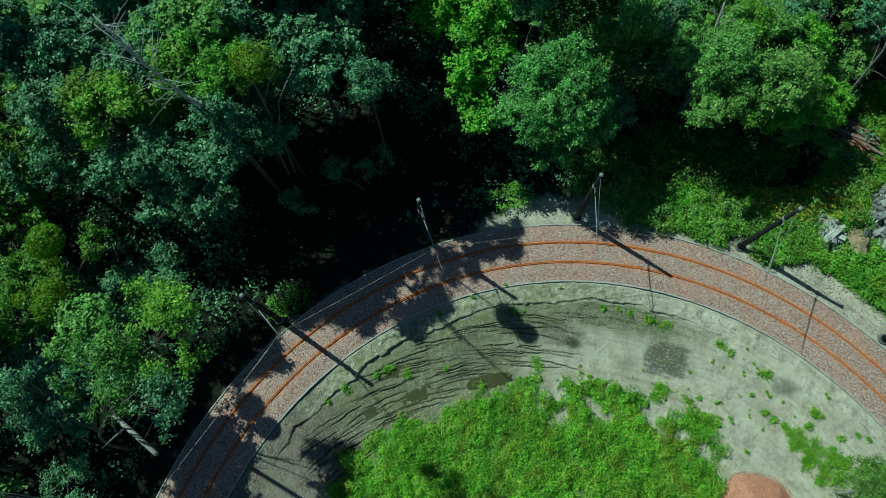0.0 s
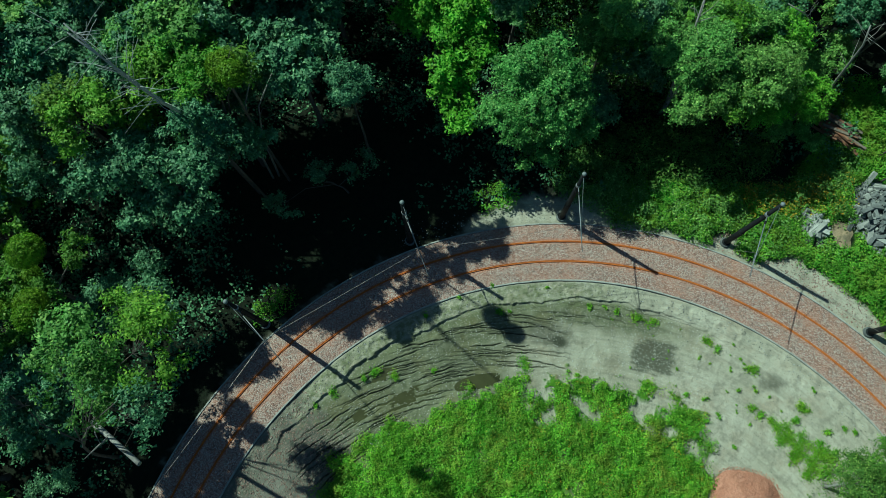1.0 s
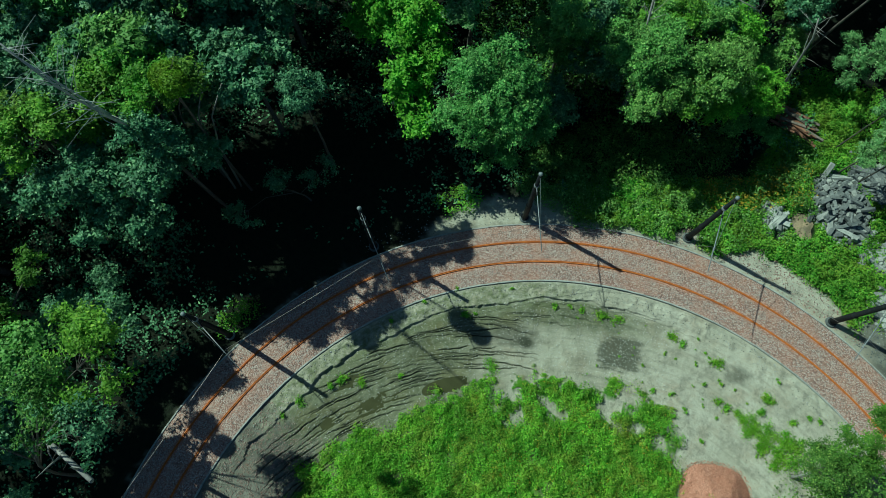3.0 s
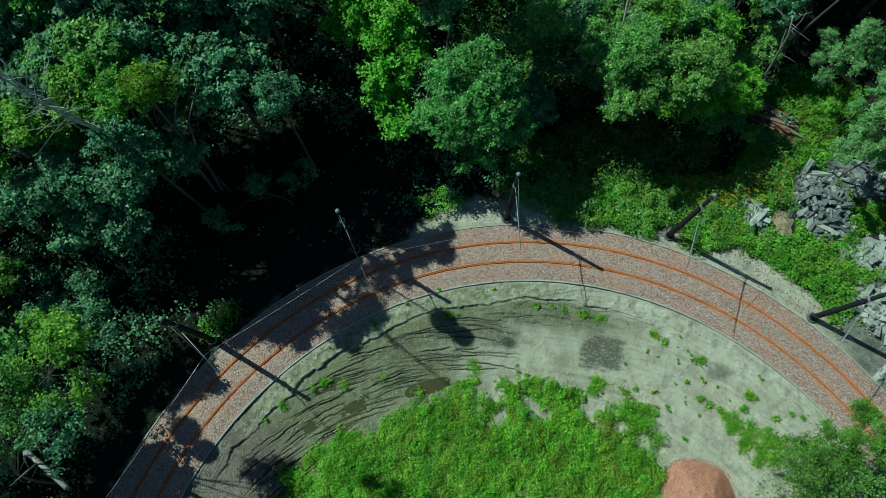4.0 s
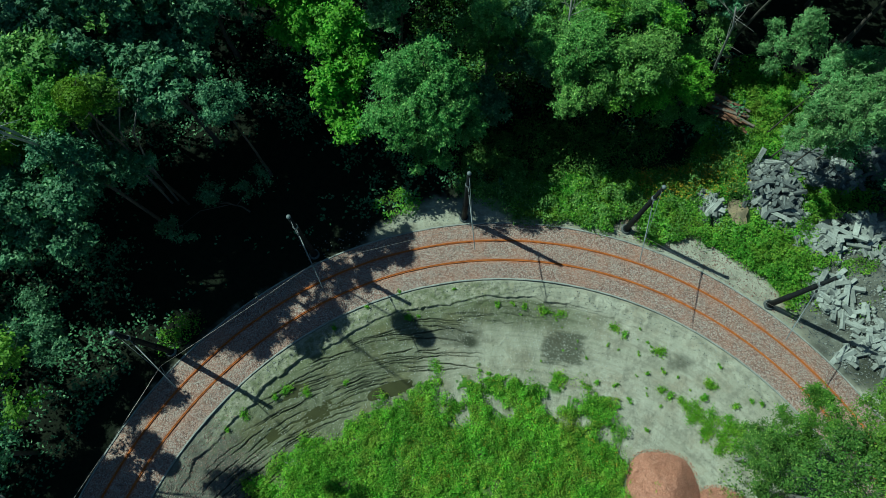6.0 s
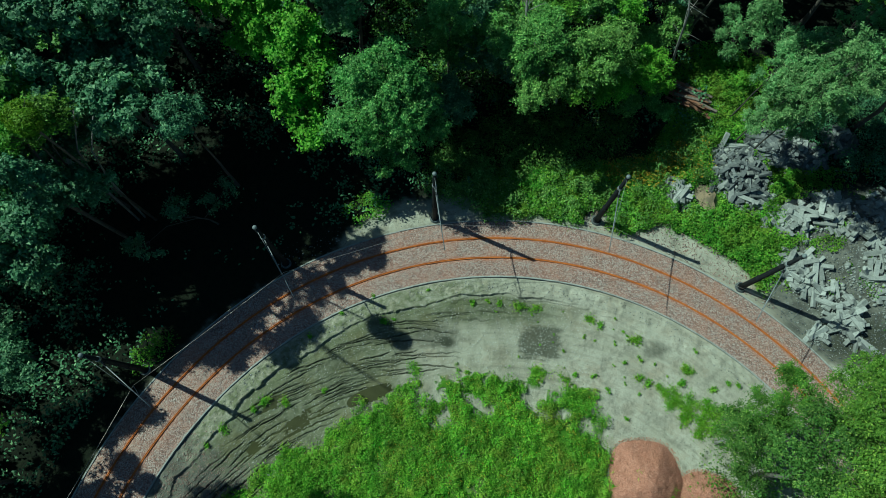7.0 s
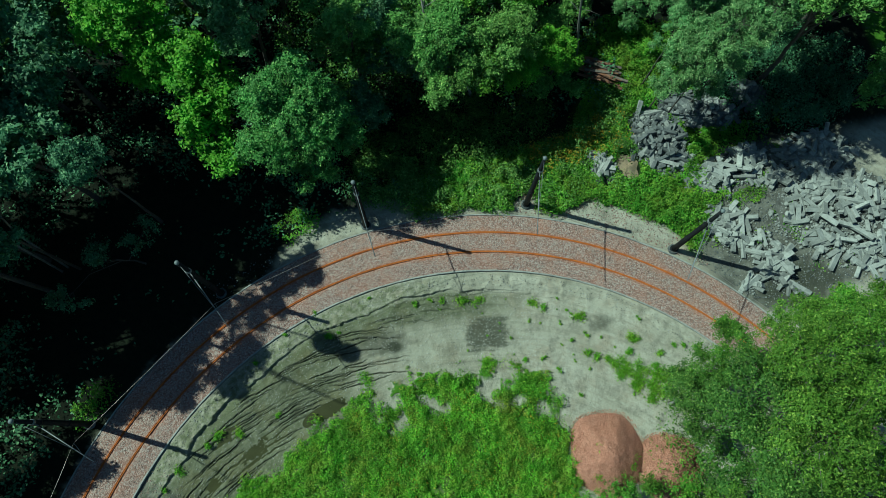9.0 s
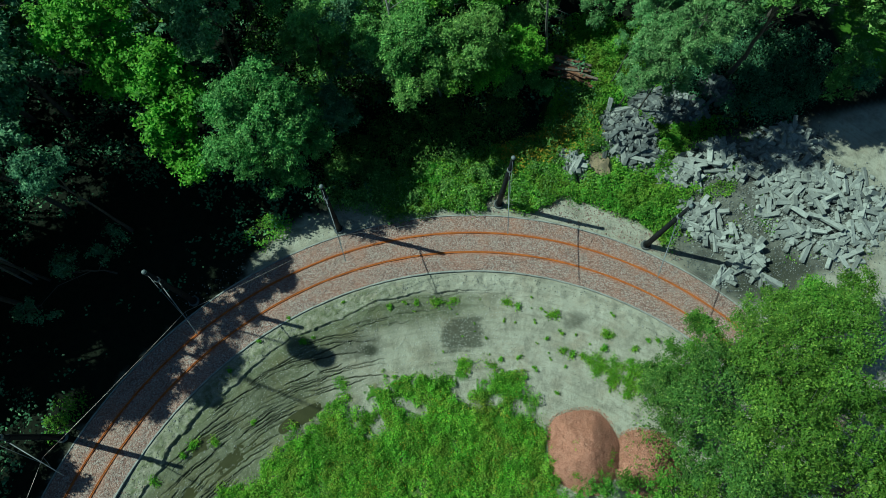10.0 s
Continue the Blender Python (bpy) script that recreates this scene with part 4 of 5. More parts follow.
tree("tree", (11.4, 26.0, -0.1), [(11.0, 25.0, 9.0, 1.6), (12.6, 25.8, 8.6, 1.5), (10.2, 26.6, 8.8, 1.5), (9.6, 24.4, 7.4, 1.1)], [MG, D, MG, MG], 52, 11000, 0.17, "mid-green tree standing behind the clearing", trunk_r=0.15, clump=0.17)
for k, (x, y, z, r) in enumerate([(13.6, 25.2, 4.4, 1.9), (17.2, 26.4, 4.8, 2.0), (10.4, 22.4, 3.6, 1.6), (14.6, 28.6, 6.0, 2.2), (22.4, 28.0, 5.6, 2.2), (27.8, 29.0, 6.0, 2.2)]):
    tree("tree", (x + 0.3, y + 0.2, -0.1), [(x, y, z, r), (x + 1.3, y - 0.5, z - 0.8, 0.7 * r), (x - 1.2, y + 0.6, z - 0.6, 0.75 * r)], [D, D, MG], 140 + k, 5200, 0.2, "dark young tree of the wood's understorey", trunk_r=0.09, group="understorey of the wood")
tree("tree", (18.6, 27.4, -0.1), [(16.8, 26.4, 6.6, 1.7), (19.0, 26.6, 6.6, 1.8), (21.2, 26.2, 6.2, 1.7), (23.2, 26.4, 5.8, 1.6), (14.6, 26.6, 7.0, 1.5)], [MG, YL, MG, BR, MG], 56, 15000, 0.15, "airy light green tree behind the clearing", trunk_r=0.14, clump=0.16, bare=3, bark=M_PALE_BARK)
tree("shrub", (22.6, 23.4, -0.1), [(22.6, 22.8, 3.2, 1.4), (20.8, 23.8, 3.8, 1.5), (24.6, 23.8, 2.8, 1.3), (23.6, 21.6, 2.2, 1.1)], [BR, MG, BR, MG], 58, 9000, 0.15, "bright green shrubs beside the plank pile", "shrub", trunk_r=0.08, clump=0.16)
tree("tree", (19.0, 22.6, -0.1), [(16.8, 21.2, 7.4, 1.5), (19.2, 20.9, 6.4, 1.5), (21.6, 21.3, 5.0, 1.4), (15.8, 19.4, 7.6, 0.8)], [MG, YL, BR, MG], 59, 11000, 0.15, "light green tree with overhanging branches", trunk_r=0.13, clump=0.16, bare=2, bark=M_PALE_BARK)
# tall trees with crowns out of view, added to shade what lies before them
tree("tree", (1.6, 30.4, -0.1), [(-2.8, 28.8, 17.5, 1.3), (-0.8, 28.6, 17.8, 1.4), (1.2, 28.2, 18.2, 1.4), (3.2, 27.8, 18.2, 1.4), (5.2, 27.4, 17.8, 1.3)], [D], 53, 7600, 0.3, "very tall tree with its crown out of view, added to shade the wood's floor", trunk_r=0.3, clump=0.2)
tree("tree", (-25.0, 25.4, -0.1), [(-28.6, 20.6, 19.0, 1.6), (-25.0, 24.6, 20.0, 1.5), (-20.4, 26.0, 20.0, 1.6)], [D], 57, 4200, 0.3, "very tall thin tree with its crown out of view, added to shade the wood", trunk_r=0.24, clump=0.2)
tree("tree", (-28.6, 5.4, -0.1), [(-27.0, 3.6, 16.0, 1.8), (-28.6, 5.2, 15.4, 1.8), (-25.8, 2.2, 16.4, 1.6), (-28.6, 2.6, 15.0, 1.6)], [D], 55, 5200, 0.3, "very tall tree with its crown out of view, added to shade the bend's trees", trunk_r=0.26, clump=0.2)
tree("tree", (29.6, 27.4, -0.1), [(27.6, 25.6, 16.6, 1.8), (29.6, 25.4, 17.0, 2.0), (31.8, 24.6, 16.8, 2.0), (33.8, 23.6, 16.0, 1.8), (28.4, 23.6, 16.0, 1.9), (31.0, 22.8, 15.8, 1.8), (33.2, 21.8, 15.4, 1.6)], [D], 54, 17000, 0.3, "very tall tree with its crown out of view, added to shade the clearing", trunk_r=0.13, clump=0.2)
# the thicket inside the bend
tree("tree", (27.4, -4.2, -0.1), [(24.1, -2.2, 14.6, 1.97), (25.7, -4.2, 16.0, 2.13), (27.4, -1.3, 15.0, 2.05), (26.2, -2.3, 15.4, 1.78), (24.9, -5.2, 14.6, 1.7)], [DG, OL, OL, OL, DG], 60, 33000, 0.112, "tall olive-green tree with fine leaves and pale twigs", trunk_r=0.16, clump=0.16, bare=7, bark=M_TWIG, fill=1.9)
tree("tree", (32.4, -2.6, -0.1), [(31.2, 0.5, 8.0, 1.9), (30.8, -1.1, 13.8, 2.06), (30.1, -3.8, 15.4, 2.23), (34.6, 0.2, 7.6, 1.7), (28.0, -4.7, 15.2, 1.96)], [OL, OL, OL, YL, OL], 61, 31000, 0.112, "tall olive-green tree with fine leaves and pale twigs", trunk_r=0.16, clump=0.16, bare=7, bark=M_TWIG, fill=1.9)
tree("shrub", (26.0, -2.2, -0.1), [(26.2, -1.2, 3.6, 1.3), (26.0, -2.2, 4.8, 1.5), (27.6, -0.3, 4.4, 1.4), (28.9, 0.5, 5.0, 1.5), (26.2, -3.6, 3.6, 1.1)], [DG, DG, OL, OL, DG], 62, 19000, 0.112, "dense olive-green shrub beside the ballast heaps", "shrub", trunk_r=0.12, clump=0.15, bark=M_PALE_BARK)
tree("shrub", (27.0, -7.2, -0.1), [(26.4, -6.4, 4.0, 1.5), (28.2, -7.0, 5.6, 1.7), (25.6, -8.2, 4.2, 1.6), (24.4, -7.4, 2.4, 1.0)], [DG, DG, OL, YL], 65, 8000, 0.14, "green shrub behind the stone heaps", "shrub", trunk_r=0.1, clump=0.16)
tree("shrub", (36.4, 0.2, -0.1), [(35.9, 0.4, 6.0, 1.5), (37.8, -0.2, 5.6, 1.6), (34.0, 1.2, 4.6, 1.2), (39.6, 0.4, 4.4, 1.5)], [OL], 63, 9000, 0.15, "green shrub spreading over the edge of the rubble yard", "shrub", trunk_r=0.1, clump=0.16)
tree("tree", (31.0, -9.4, -0.1), [(27.5, -7.3, 14.8, 2.32), (30.0, -8.2, 15.0, 2.5), (32.0, -6.1, 14.8, 2.32), (24.9, -7.6, 13.0, 1.98), (34.8, -4.2, 13.2, 2.34)], [OL], 64, 20000, 0.14, "tall olive-green tree at the back of the thicket", trunk_r=0.2, clump=0.17, bark=M_BARK)

# the wood behind: a few grown kinds, repeated with their own turn and size
KINDS = []
for k, mat in enumerate([(D,), (MG,), (OL,), (D,), (YL,)]):
    g = np.random.RandomState(80 + k)
    lob = [(0, 0, 8.2, 2.2)] + [(2.0 * math.cos(a + k), 2.0 * math.sin(a + k), 6.0 + 1.6 * g.rand(), 1.5 + 0.5 * g.rand()) for a in (0, 1.3, 2.5, 3.9, 5.1)]
    KINDS.append(tree("tree", (0, 0, 0), lob, mat, 90 + k, 3000, 0.29, ("blue-green", "mid-green", "olive-green", "dark green", "yellow-green")[k] + " broadleaf tree in the wood", trunk_r=0.2, clump=0.19, group="trees of the wood"))
g = random.Random(7)
spots, used = [], set()
y = -14.0
while y < 48:
    x = -44.0
    while x < 64:
        px, py = x + g.uniform(-1.6, 1.6), y + g.uniform(-1.6, 1.6)
        rr = math.hypot(px - CX, py - CY)
        # trees at x < -24.5, y <= 3 are mostly out of view, added for shade
        wood = (px < -25.5 and py > 3) or (px < -24.5 and py <= 3) or (py > 25.5 and px < 9) or (py > 29 and px < 36) or (py > 23 and px > 36) or (40 < px < 50 and py > 22)
        wood = wood and not (-4 < px < 8 and py < 31) and rr > 33 and not (px > 49 and 9 < py < 25)
        if wood:
            tall = 1.0 if px < -22 else 1.05 if px < -4 else 0.85 if px < 26 else 1.2
            spots.append((px, py, tall * g.uniform(0.88, 1.12), g.uniform(0.9, 1.2), g.uniform(0, 360)))
        x += 4.7
    y += 4.7
for i, (px, py, sz, sr, turn) in enumerate(spots):
    k = i % 5 if py > 0 else i % 4
    m = pose(px, py, -0.1, 0, 0, turn) @ Matrix.Diagonal((sr, sr, sz, 1))
    if k not in used:
        used.add(k)
        KINDS[k].matrix_basis = m
    else:
        copy_thing(KINDS[k], m)

# bare stems and dead limbs that stand clear of the leaves
def bare_stem(name, points, r0, r1, material, label, twigs=0, seed=0, dark=0, reach=1.8):
    """A stem with twigs; up to the point numbered dark its bark is darkened, standing in for shade."""
    g = random.Random(seed)
    root = thing(name, points[0], label, "trunk")
    P = [Vector(p) - Vector(points[0]) for p in points]
    rad = [r0 + (r1 - r0) * i / (len(P) - 1) for i in range(len(P))]
    if dark:
        part("lower_stem", tube_mesh("lower_stem", P[:dark + 1], rad[:dark + 1], M_BARK, 8), root, "lower stem in darker bark that stands in for shade")
    part("stem", tube_mesh("stem", P[dark:], rad[dark:], material, 8), root)
    for k in range(twigs):
        u = g.uniform(0.45, 0.98) * (len(P) - 1)
        a = P[int(u)].lerp(P[min(int(u) + 1, len(P) - 1)], u - int(u))
        d = Vector((g.gauss(0, 1), g.gauss(0, 1), g.uniform(0.1, 1.1))).normalized() * g.uniform(0.4 * reach, reach)
        part("twig", tube_mesh("twig", [a, a + d * 0.5 + Vector((g.gauss(0, 0.08), g.gauss(0, 0.08), 0.06)), a + d], [r1 * 0.6, r1 * 0.4, 0.008], material, 4), root)
    return root


bare_stem("dead_tree", [(-18.6, -0.4, -0.1), (-17.6, -0.4, 5.0), (-15.0, -1.0, 10.8), (-13.3, -1.8, 11.6), (-11.5, -2.6, 12.6)], 0.14, 0.11, M_PALE_BARK, "pale leaning dead trunk without bark", 4, 1, 2)
bare_stem("bare_trunk", [(-10.4, 16.3, -0.1), (-10.3, 16.1, 8.0), (-9.7, 15.6, 14.0), (-9.25, 15.25, 16.6), (-8.5, 14.55, 17.2)], 0.1, 0.03, M_BARK, "slim dark stem that carries mistletoe", 5, 21, 0, 1.2)
bare_stem("bare_trunk", [(-11.6, 14.6, -0.1), (-11.8, 14.5, 6.0), (-12.0, 14.3, 13.0), (-12.0, 13.5, 16.0), (-12.1, 13.1, 18.5), (-12.3, 13.0, 20.3), (-13.0, 13.4, 22.0)], 0.1, 0.03, M_GREY_STEM, "tall grey bare trunk with dead twigs", 26, 2, 2, 2.2)
bare_stem("bare_trunk", [(-12.4, 15.2, -0.1), (-12.6, 15.1, 6.0), (-12.8, 14.9, 12.0), (-13.2, 14.5, 15.0), (-13.7, 14.4, 17.5), (-14.6, 14.6, 19.6)], 0.13, 0.03, M_GREY_STEM, "grey bare trunk with thin dead twigs", 20, 12, 2, 2.0)
bare_stem("bare_trunk", [(-11.6, 16.4, -0.1), (-11.3, 16.6, 6.0), (-10.7, 17.1, 9.6), (-9.5, 18.3, 12.4)], 0.08, 0.03, M_PALE_BARK, "thin pale stem among dark foliage", 3, 3)
bare_stem("bare_trunk", [(-11.2, 16.6, -0.1), (-10.7, 16.8, 6.0), (-9.9, 17.0, 9.6), (-8.5, 17.6, 12.2)], 0.08, 0.03, M_PALE_BARK, "thin pale stem among dark foliage", 3, 4)
bare_stem("birch_trunk", [(16.8, 23.4, -0.1), (16.5, 24.3, 4.0), (16.1, 24.4, 7.4), (15.9, 25.3, 10.2)], 0.15, 0.05, M_PALE_BARK, "pale birch trunk with upswept twigs", 12, 5)
bare_stem("birch_trunk", [(28.1, 24.3, -0.1), (27.3, 24.4, 4.0), (26.8, 24.6, 7.6), (26.4, 25.0, 9.0)], 0.11, 0.04, M_PALE_BARK, "pale trunk above the plank pile", 10, 6)
bare_stem("dead_limb", [(25.6, 27.6, -0.1), (25.4, 27.5, 5.0), (24.1, 27.4, 6.6), (22.4, 27.4, 7.6)], 0.07, 0.03, M_PALE_BARK, "thin dead limb reaching out of the wood", 3, 7)


def mistletoe(x, y, z, r, seed):
    """A dense rounded tuft in the crown of a bare tree."""
    g = np.random.RandomState(seed)
    n = int(5200 * r + 900)
    d = unit(g.normal(size=(n, 3)))
    p = d * (r * (0.55 + 0.47 * g.rand(n)))[:, None] * np.array([1, 1, 0.8])
    v, f = leaf_arrays(p, d + g.normal(size=(n, 3)) * 0.5, 0.13, g, 0.34)
    ob = new("mistletoe", np_mesh("mistletoe", v, f, M_MISTLETOE))
    ob.location = (x, y, z)
    return tagged(ob, "dense rounded yellow-green mistletoe tuft in a tree", "mistletoe", group="mistletoe tufts")


for k, (x, y, z, r) in enumerate([(-20.8, 7.4, 10.3, 1.0), (-21.7, 6.4, 8.2, 0.7), (-20.0, 4.6, 10.0, 0.9), (-19.4, 3.8, 10.9, 0.7), (-22.4, 4.6, 8.4, 0.7), (-9.25, 15.25, 16.6, 0.78), (-8.5, 14.55, 17.2, 0.66)]):
    mistletoe(x, y, z, r, 500 + k)


# ---- low growth ----
def thin_grass(x, y):
    """The field's growth, with a few thin places where dry ground shows."""
    return grass_mask(x, y) * (1 - 0.85 * smooth(0.42, 0.75, L_MID(x * 0.9 + 31, y * 0.9)))


def scatter(name, count, box, mask, heights, size, material, seed, label, category, slim=0.5, upright=0.5, cut=0.45, clump=0.0):
    """Low leaves or blades where the mask allows, as one body of growth."""
    g = np.random.RandomState(seed)
    x, y = g.uniform(box[0], box[1], count * 3), g.uniform(box[2], box[3], count * 3)
    if clump:
        cxs, cys = g.uniform(box[0], box[1], count // 14), g.uniform(box[2], box[3], count // 14)
        k = g.randint(0, count // 14, count * 3)
        x, y = cxs[k] + g.normal(size=count * 3) * clump, cys[k] + g.normal(size=count * 3) * clump
    keep = mask(x, y) > cut * (0.4 + 1.2 * g.rand(len(x)))
    x, y = x[keep][:count], y[keep][:count]
    lump = 0.5 + 0.5 * np.clip(L_MID(x * 1.4, y * 1.4) + 0.5 * L_EDGE(x * 1.7, y * 1.7), -1, 1)
    z = ground_height(x, y) + (heights[0] + (heights[1] - heights[0]) * lump) * (0.35 + 0.65 * g.rand(len(x)))
    nrm = np.stack([g.normal(size=len(x)) * upright, g.normal(size=len(x)) * upright, np.ones(len(x))], 1)
    v, f = leaf_arrays(np.stack([x, y, z], 1), nrm, size, g, slim)
    return tagged(new(name, np_mesh(name, v, f, material)), label, category, kind="stuff")


scatter("grass", 80000, (-6.5, 19.6, -9.0, 4.2), thin_grass, (0.05, 0.36), 0.115, M_GRASS, 1, "lush bright green grass and weeds of the field", "grass", 0.24, 0.8)
scatter("grass", 16000, (-6.5, 19.6, -9.0, 4.2), thin_grass, (0.14, 0.50), 0.13, M_LEAF_BRIGHT, 2, "broad-leaved weeds among the grass", "weeds", 0.5, 0.5, clump=0.22)
scatter("grass", 2600, (4, 19.6, -9.0, 3.0), grass_mask, (0.2, 0.5), 0.10, M_FLOWER, 3, "yellowed seed heads in the grass", "grass", 0.4, 0.6, clump=0.3)


def weeds_right(x, y):
    return weed_mask(x, y) * smooth(94, 84, np.degrees(np.arctan2(y - CY, x - CX))) * smooth(18.7, 16.9, y - 1.5 * np.maximum(x - 25.4, 0)) * smooth(26.5, 24.5, y) * smooth(0.85, 1.15, ell(x, y, 29.4, 22.5, 1.75, 1.3, -32))


def verge_bush(x, y):
    return np.maximum(1 - smooth(0.6, 1.0, ell(x, y, 4.6, 15.7, 2.2, 1.1, 12)), 1 - smooth(0.6, 1.0, ell(x, y, -10.2, 7.0, 2.0, 1.2, 35)))


scatter("weeds", 30000, (13, 36, 6, 27), weeds_right, (0.15, 0.75), 0.17, M_WEED, 4, "thick green weeds on the outer bank", "weeds", 0.6, 0.45, clump=0.35)
scatter("weeds", 9000, (28, 36, 9, 26), weeds_right, (0.15, 0.5), 0.15, M_LEAF_YELLOW, 5, "yellow-green weeds round the planks", "weeds", 0.5, 0.5, clump=0.3)
scatter("weeds", 1100, (22, 29.5, 15.4, 18.8), weeds_right, (0.8, 1.3), 0.13, M_FLOWER, 6, "yellow-flowering weeds on the outer bank", "weeds", 0.6, 0.5, clump=0.25)
scatter("bushes", 7000, (-13, 8, 5, 18), verge_bush, (0.3, 1.3), 0.16, M_WEED, 7, "bright green low bushes at the wood's edge", "bush", 0.6, 0.45, clump=0.3)


def floor_mask(x, y):
    r = np.hypot(x - CX, y - CY)
    return smooth(30.0, 31.5, r) * (0.35 + 0.4 * L_MID(x, y)) * (1 - smooth(11, 14, x) * smooth(20.5, 18.5, y)) * (1 - 0.75 * smooth(1.0, 0.75, ell(x, y, -8.0, 15.5, 10.5, 5.5, 30))) * (1 - 0.85 * smooth(1.0, 0.75, ell(x, y, 13.5, 20.6, 6.5, 3.0)))


scatter("undergrowth", 26000, (-30, 30, 4, 34), floor_mask, (0.2, 1.4), 0.22, M_LEAF_DARK, 8, "dark undergrowth on the shaded floor of the wood", "undergrowth", 0.6, 0.5, 0.3, clump=0.5)
scatter("undergrowth", 14000, (-46, -14, -16, 14), lambda x, y: smooth(30.0, 31.5, np.hypot(x - CX, y - CY)) * (0.4 + 0.4 * L_MID(x, y)), (0.2, 1.6), 0.22, M_LEAF_DARK, 10, "dark undergrowth on the shaded floor of the wood", "undergrowth", 0.6, 0.5, 0.3, clump=0.6)
scatter("weeds", 700, (35, 39, 9, 11.6), lambda x, y: 1 - smooth(0.7, 1.0, ell(x, y, 36.8, 10.3, 1.7, 0.8, 10)), (0.05, 0.4), 0.13, M_LEAF_YELLOW, 11, "yellow-green weeds growing in the rubble yard", "weeds", 0.5, 0.5, 0.5, clump=0.3)
scatter("weeds", 1600, (33, 41, 15, 19), lambda x, y: np.maximum(1 - smooth(0.7, 1.0, ell(x, y, 34.0, 17.2, 0.8, 0.6)), 1 - smooth(0.7, 1.0, ell(x, y, 38.6, 15.4, 2.0, 0.8, -20))), (0.1, 0.6), 0.14, M_WEED, 12, "green weeds growing through the rubble", "weeds", 0.5, 0.5, 0.5, clump=0.3)
scatter("weeds", 3400, (30, 46, 2, 17), lambda x, y: smooth(0.1, 0.7, L_HOLE(x * 0.5 + 9, y * 0.5)) * smooth(30, 31, np.hypot(x - CX, y - CY)), (0.05, 0.4), 0.14, M_WEED, 9, "weeds growing between the rubble heaps", "weeds", 0.5, 0.5, 0.5, clump=0.3)


def domes(name, count, box, mask, radius, height, per, size, material, seed, label, category, cut=0.5):
    """Clumps of leaves heaped into low domes, as one body of growth."""
    g = np.random.RandomState(seed)
    x, y = g.uniform(box[0], box[1], count * 6), g.uniform(box[2], box[3], count * 6)
    keep = mask(x, y) > cut
    x, y = x[keep][:count], y[keep][:count]
    k = np.repeat(np.arange(len(x)), per)
    rad = (radius * (0.5 + 0.9 * g.rand(len(x))))[k]
    hgt = (height * (0.4 + 0.9 * g.rand(len(x))))[k]
    d = unit(g.normal(size=(len(k), 3)) + np.array([0, 0, 0.5]))
    d[:, 2] = np.abs(d[:, 2])
    px, py = x[k] + d[:, 0] * rad * (0.7 + 0.5 * g.rand(len(k))), y[k] + d[:, 1] * rad * (0.7 + 0.5 * g.rand(len(k)))
    pz = ground_height(px, py) + 0.03 + d[:, 2] * hgt * (0.75 + 0.35 * g.rand(len(k)))
    v, f = leaf_arrays(np.stack([px, py, pz], 1), d + g.normal(size=(len(k), 3)) * 0.4 + np.array([0, 0, 0.3]), size, g, 0.5)
    return tagged(new(name, np_mesh(name, v, f, material)), label, category, kind="stuff")


domes("grass", 760, (-6.5, 19.4, -9.0, 4.2), thin_grass, 0.45, 0.30, 46, 0.12, M_GRASS, 41, "tussocks of bright green grass", "grass")
domes("grass", 260, (-6.5, 19.4, -9.0, 4.2), thin_grass, 0.6, 0.55, 80, 0.13, M_GRASS, 40, "high clumps of bright green grass", "grass")
domes("weeds", 330, (-6.5, 19.4, -9.0, 4.2), thin_grass, 0.30, 0.5, 40, 0.12, M_WEED, 42, "leafy weeds standing above the grass", "weeds")
domes("weeds", 170, (2, 19.4, -9.0, 1.5), thin_grass, 0.30, 0.45, 36, 0.10, M_LEAF_YELLOW, 43, "yellowing weeds standing above the grass", "weeds")
domes("weeds", 110, (13, 30, 13, 24), weeds_right, 0.8, 1.1, 120, 0.16, M_LEAF_MID, 48, "dark leafy bushes among the weeds of the outer bank", "bush")
domes("weeds", 60, (8, 14, 15, 20), lambda x, y: 1 - smooth(0.8, 1.0, ell(x, y, 11.0, 17.6, 3.0, 2.0, 0)), 0.7, 1.2, 110, 0.16, M_LEAF_MID, 49, "dark leafy bushes at the foot of the trees", "bush")
domes("weeds", 330, (14, 34, 8, 24), weeds_right, 0.5, 0.85, 50, 0.14, M_WEED, 44, "leafy weeds heaped on the outer bank", "weeds")
domes("weeds", 200, (16, 34, 10, 24), weeds_right, 0.4, 0.95, 44, 0.12, M_LEAF_YELLOW, 45, "yellow-green weeds heaped on the outer bank", "weeds")
domes("weeds", 150, (27, 36, 20, 28), lambda x, y: 1 - smooth(0.8, 1.0, ell(x, y, 31.4, 24.4, 4.0, 2.8, 20)) - (ell(x, y, 29.4, 22.5, 1.5, 1.3) < 1), 0.5, 0.8, 50, 0.15, M_WEED, 47, "green weeds behind the plank pile", "weeds")
domes("weeds", 70, (31, 41, 11, 18), lambda x, y: np.maximum(1 - smooth(0.8, 1.0, ell(x, y, 37.2, 15.1, 2.2, 0.9, -20)), 1 - smooth(0.8, 1.0, ell(x, y, 33.4, 12.6, 1.2, 0.8, 0))), 0.4, 0.5, 44, 0.13, M_WEED, 50, "green weeds between the rubble heaps", "weeds")
domes("undergrowth", 150, (23, 40, -13, 1), lambda x, y: 1 - smooth(0.85, 1.0, ell(x, y, 31.0, -5.6, 7.6, 6.0, 8)), 0.9, 1.8, 100, 0.16, M_LEAF_OLIVE, 52, "dense low growth under the thicket", "undergrowth")
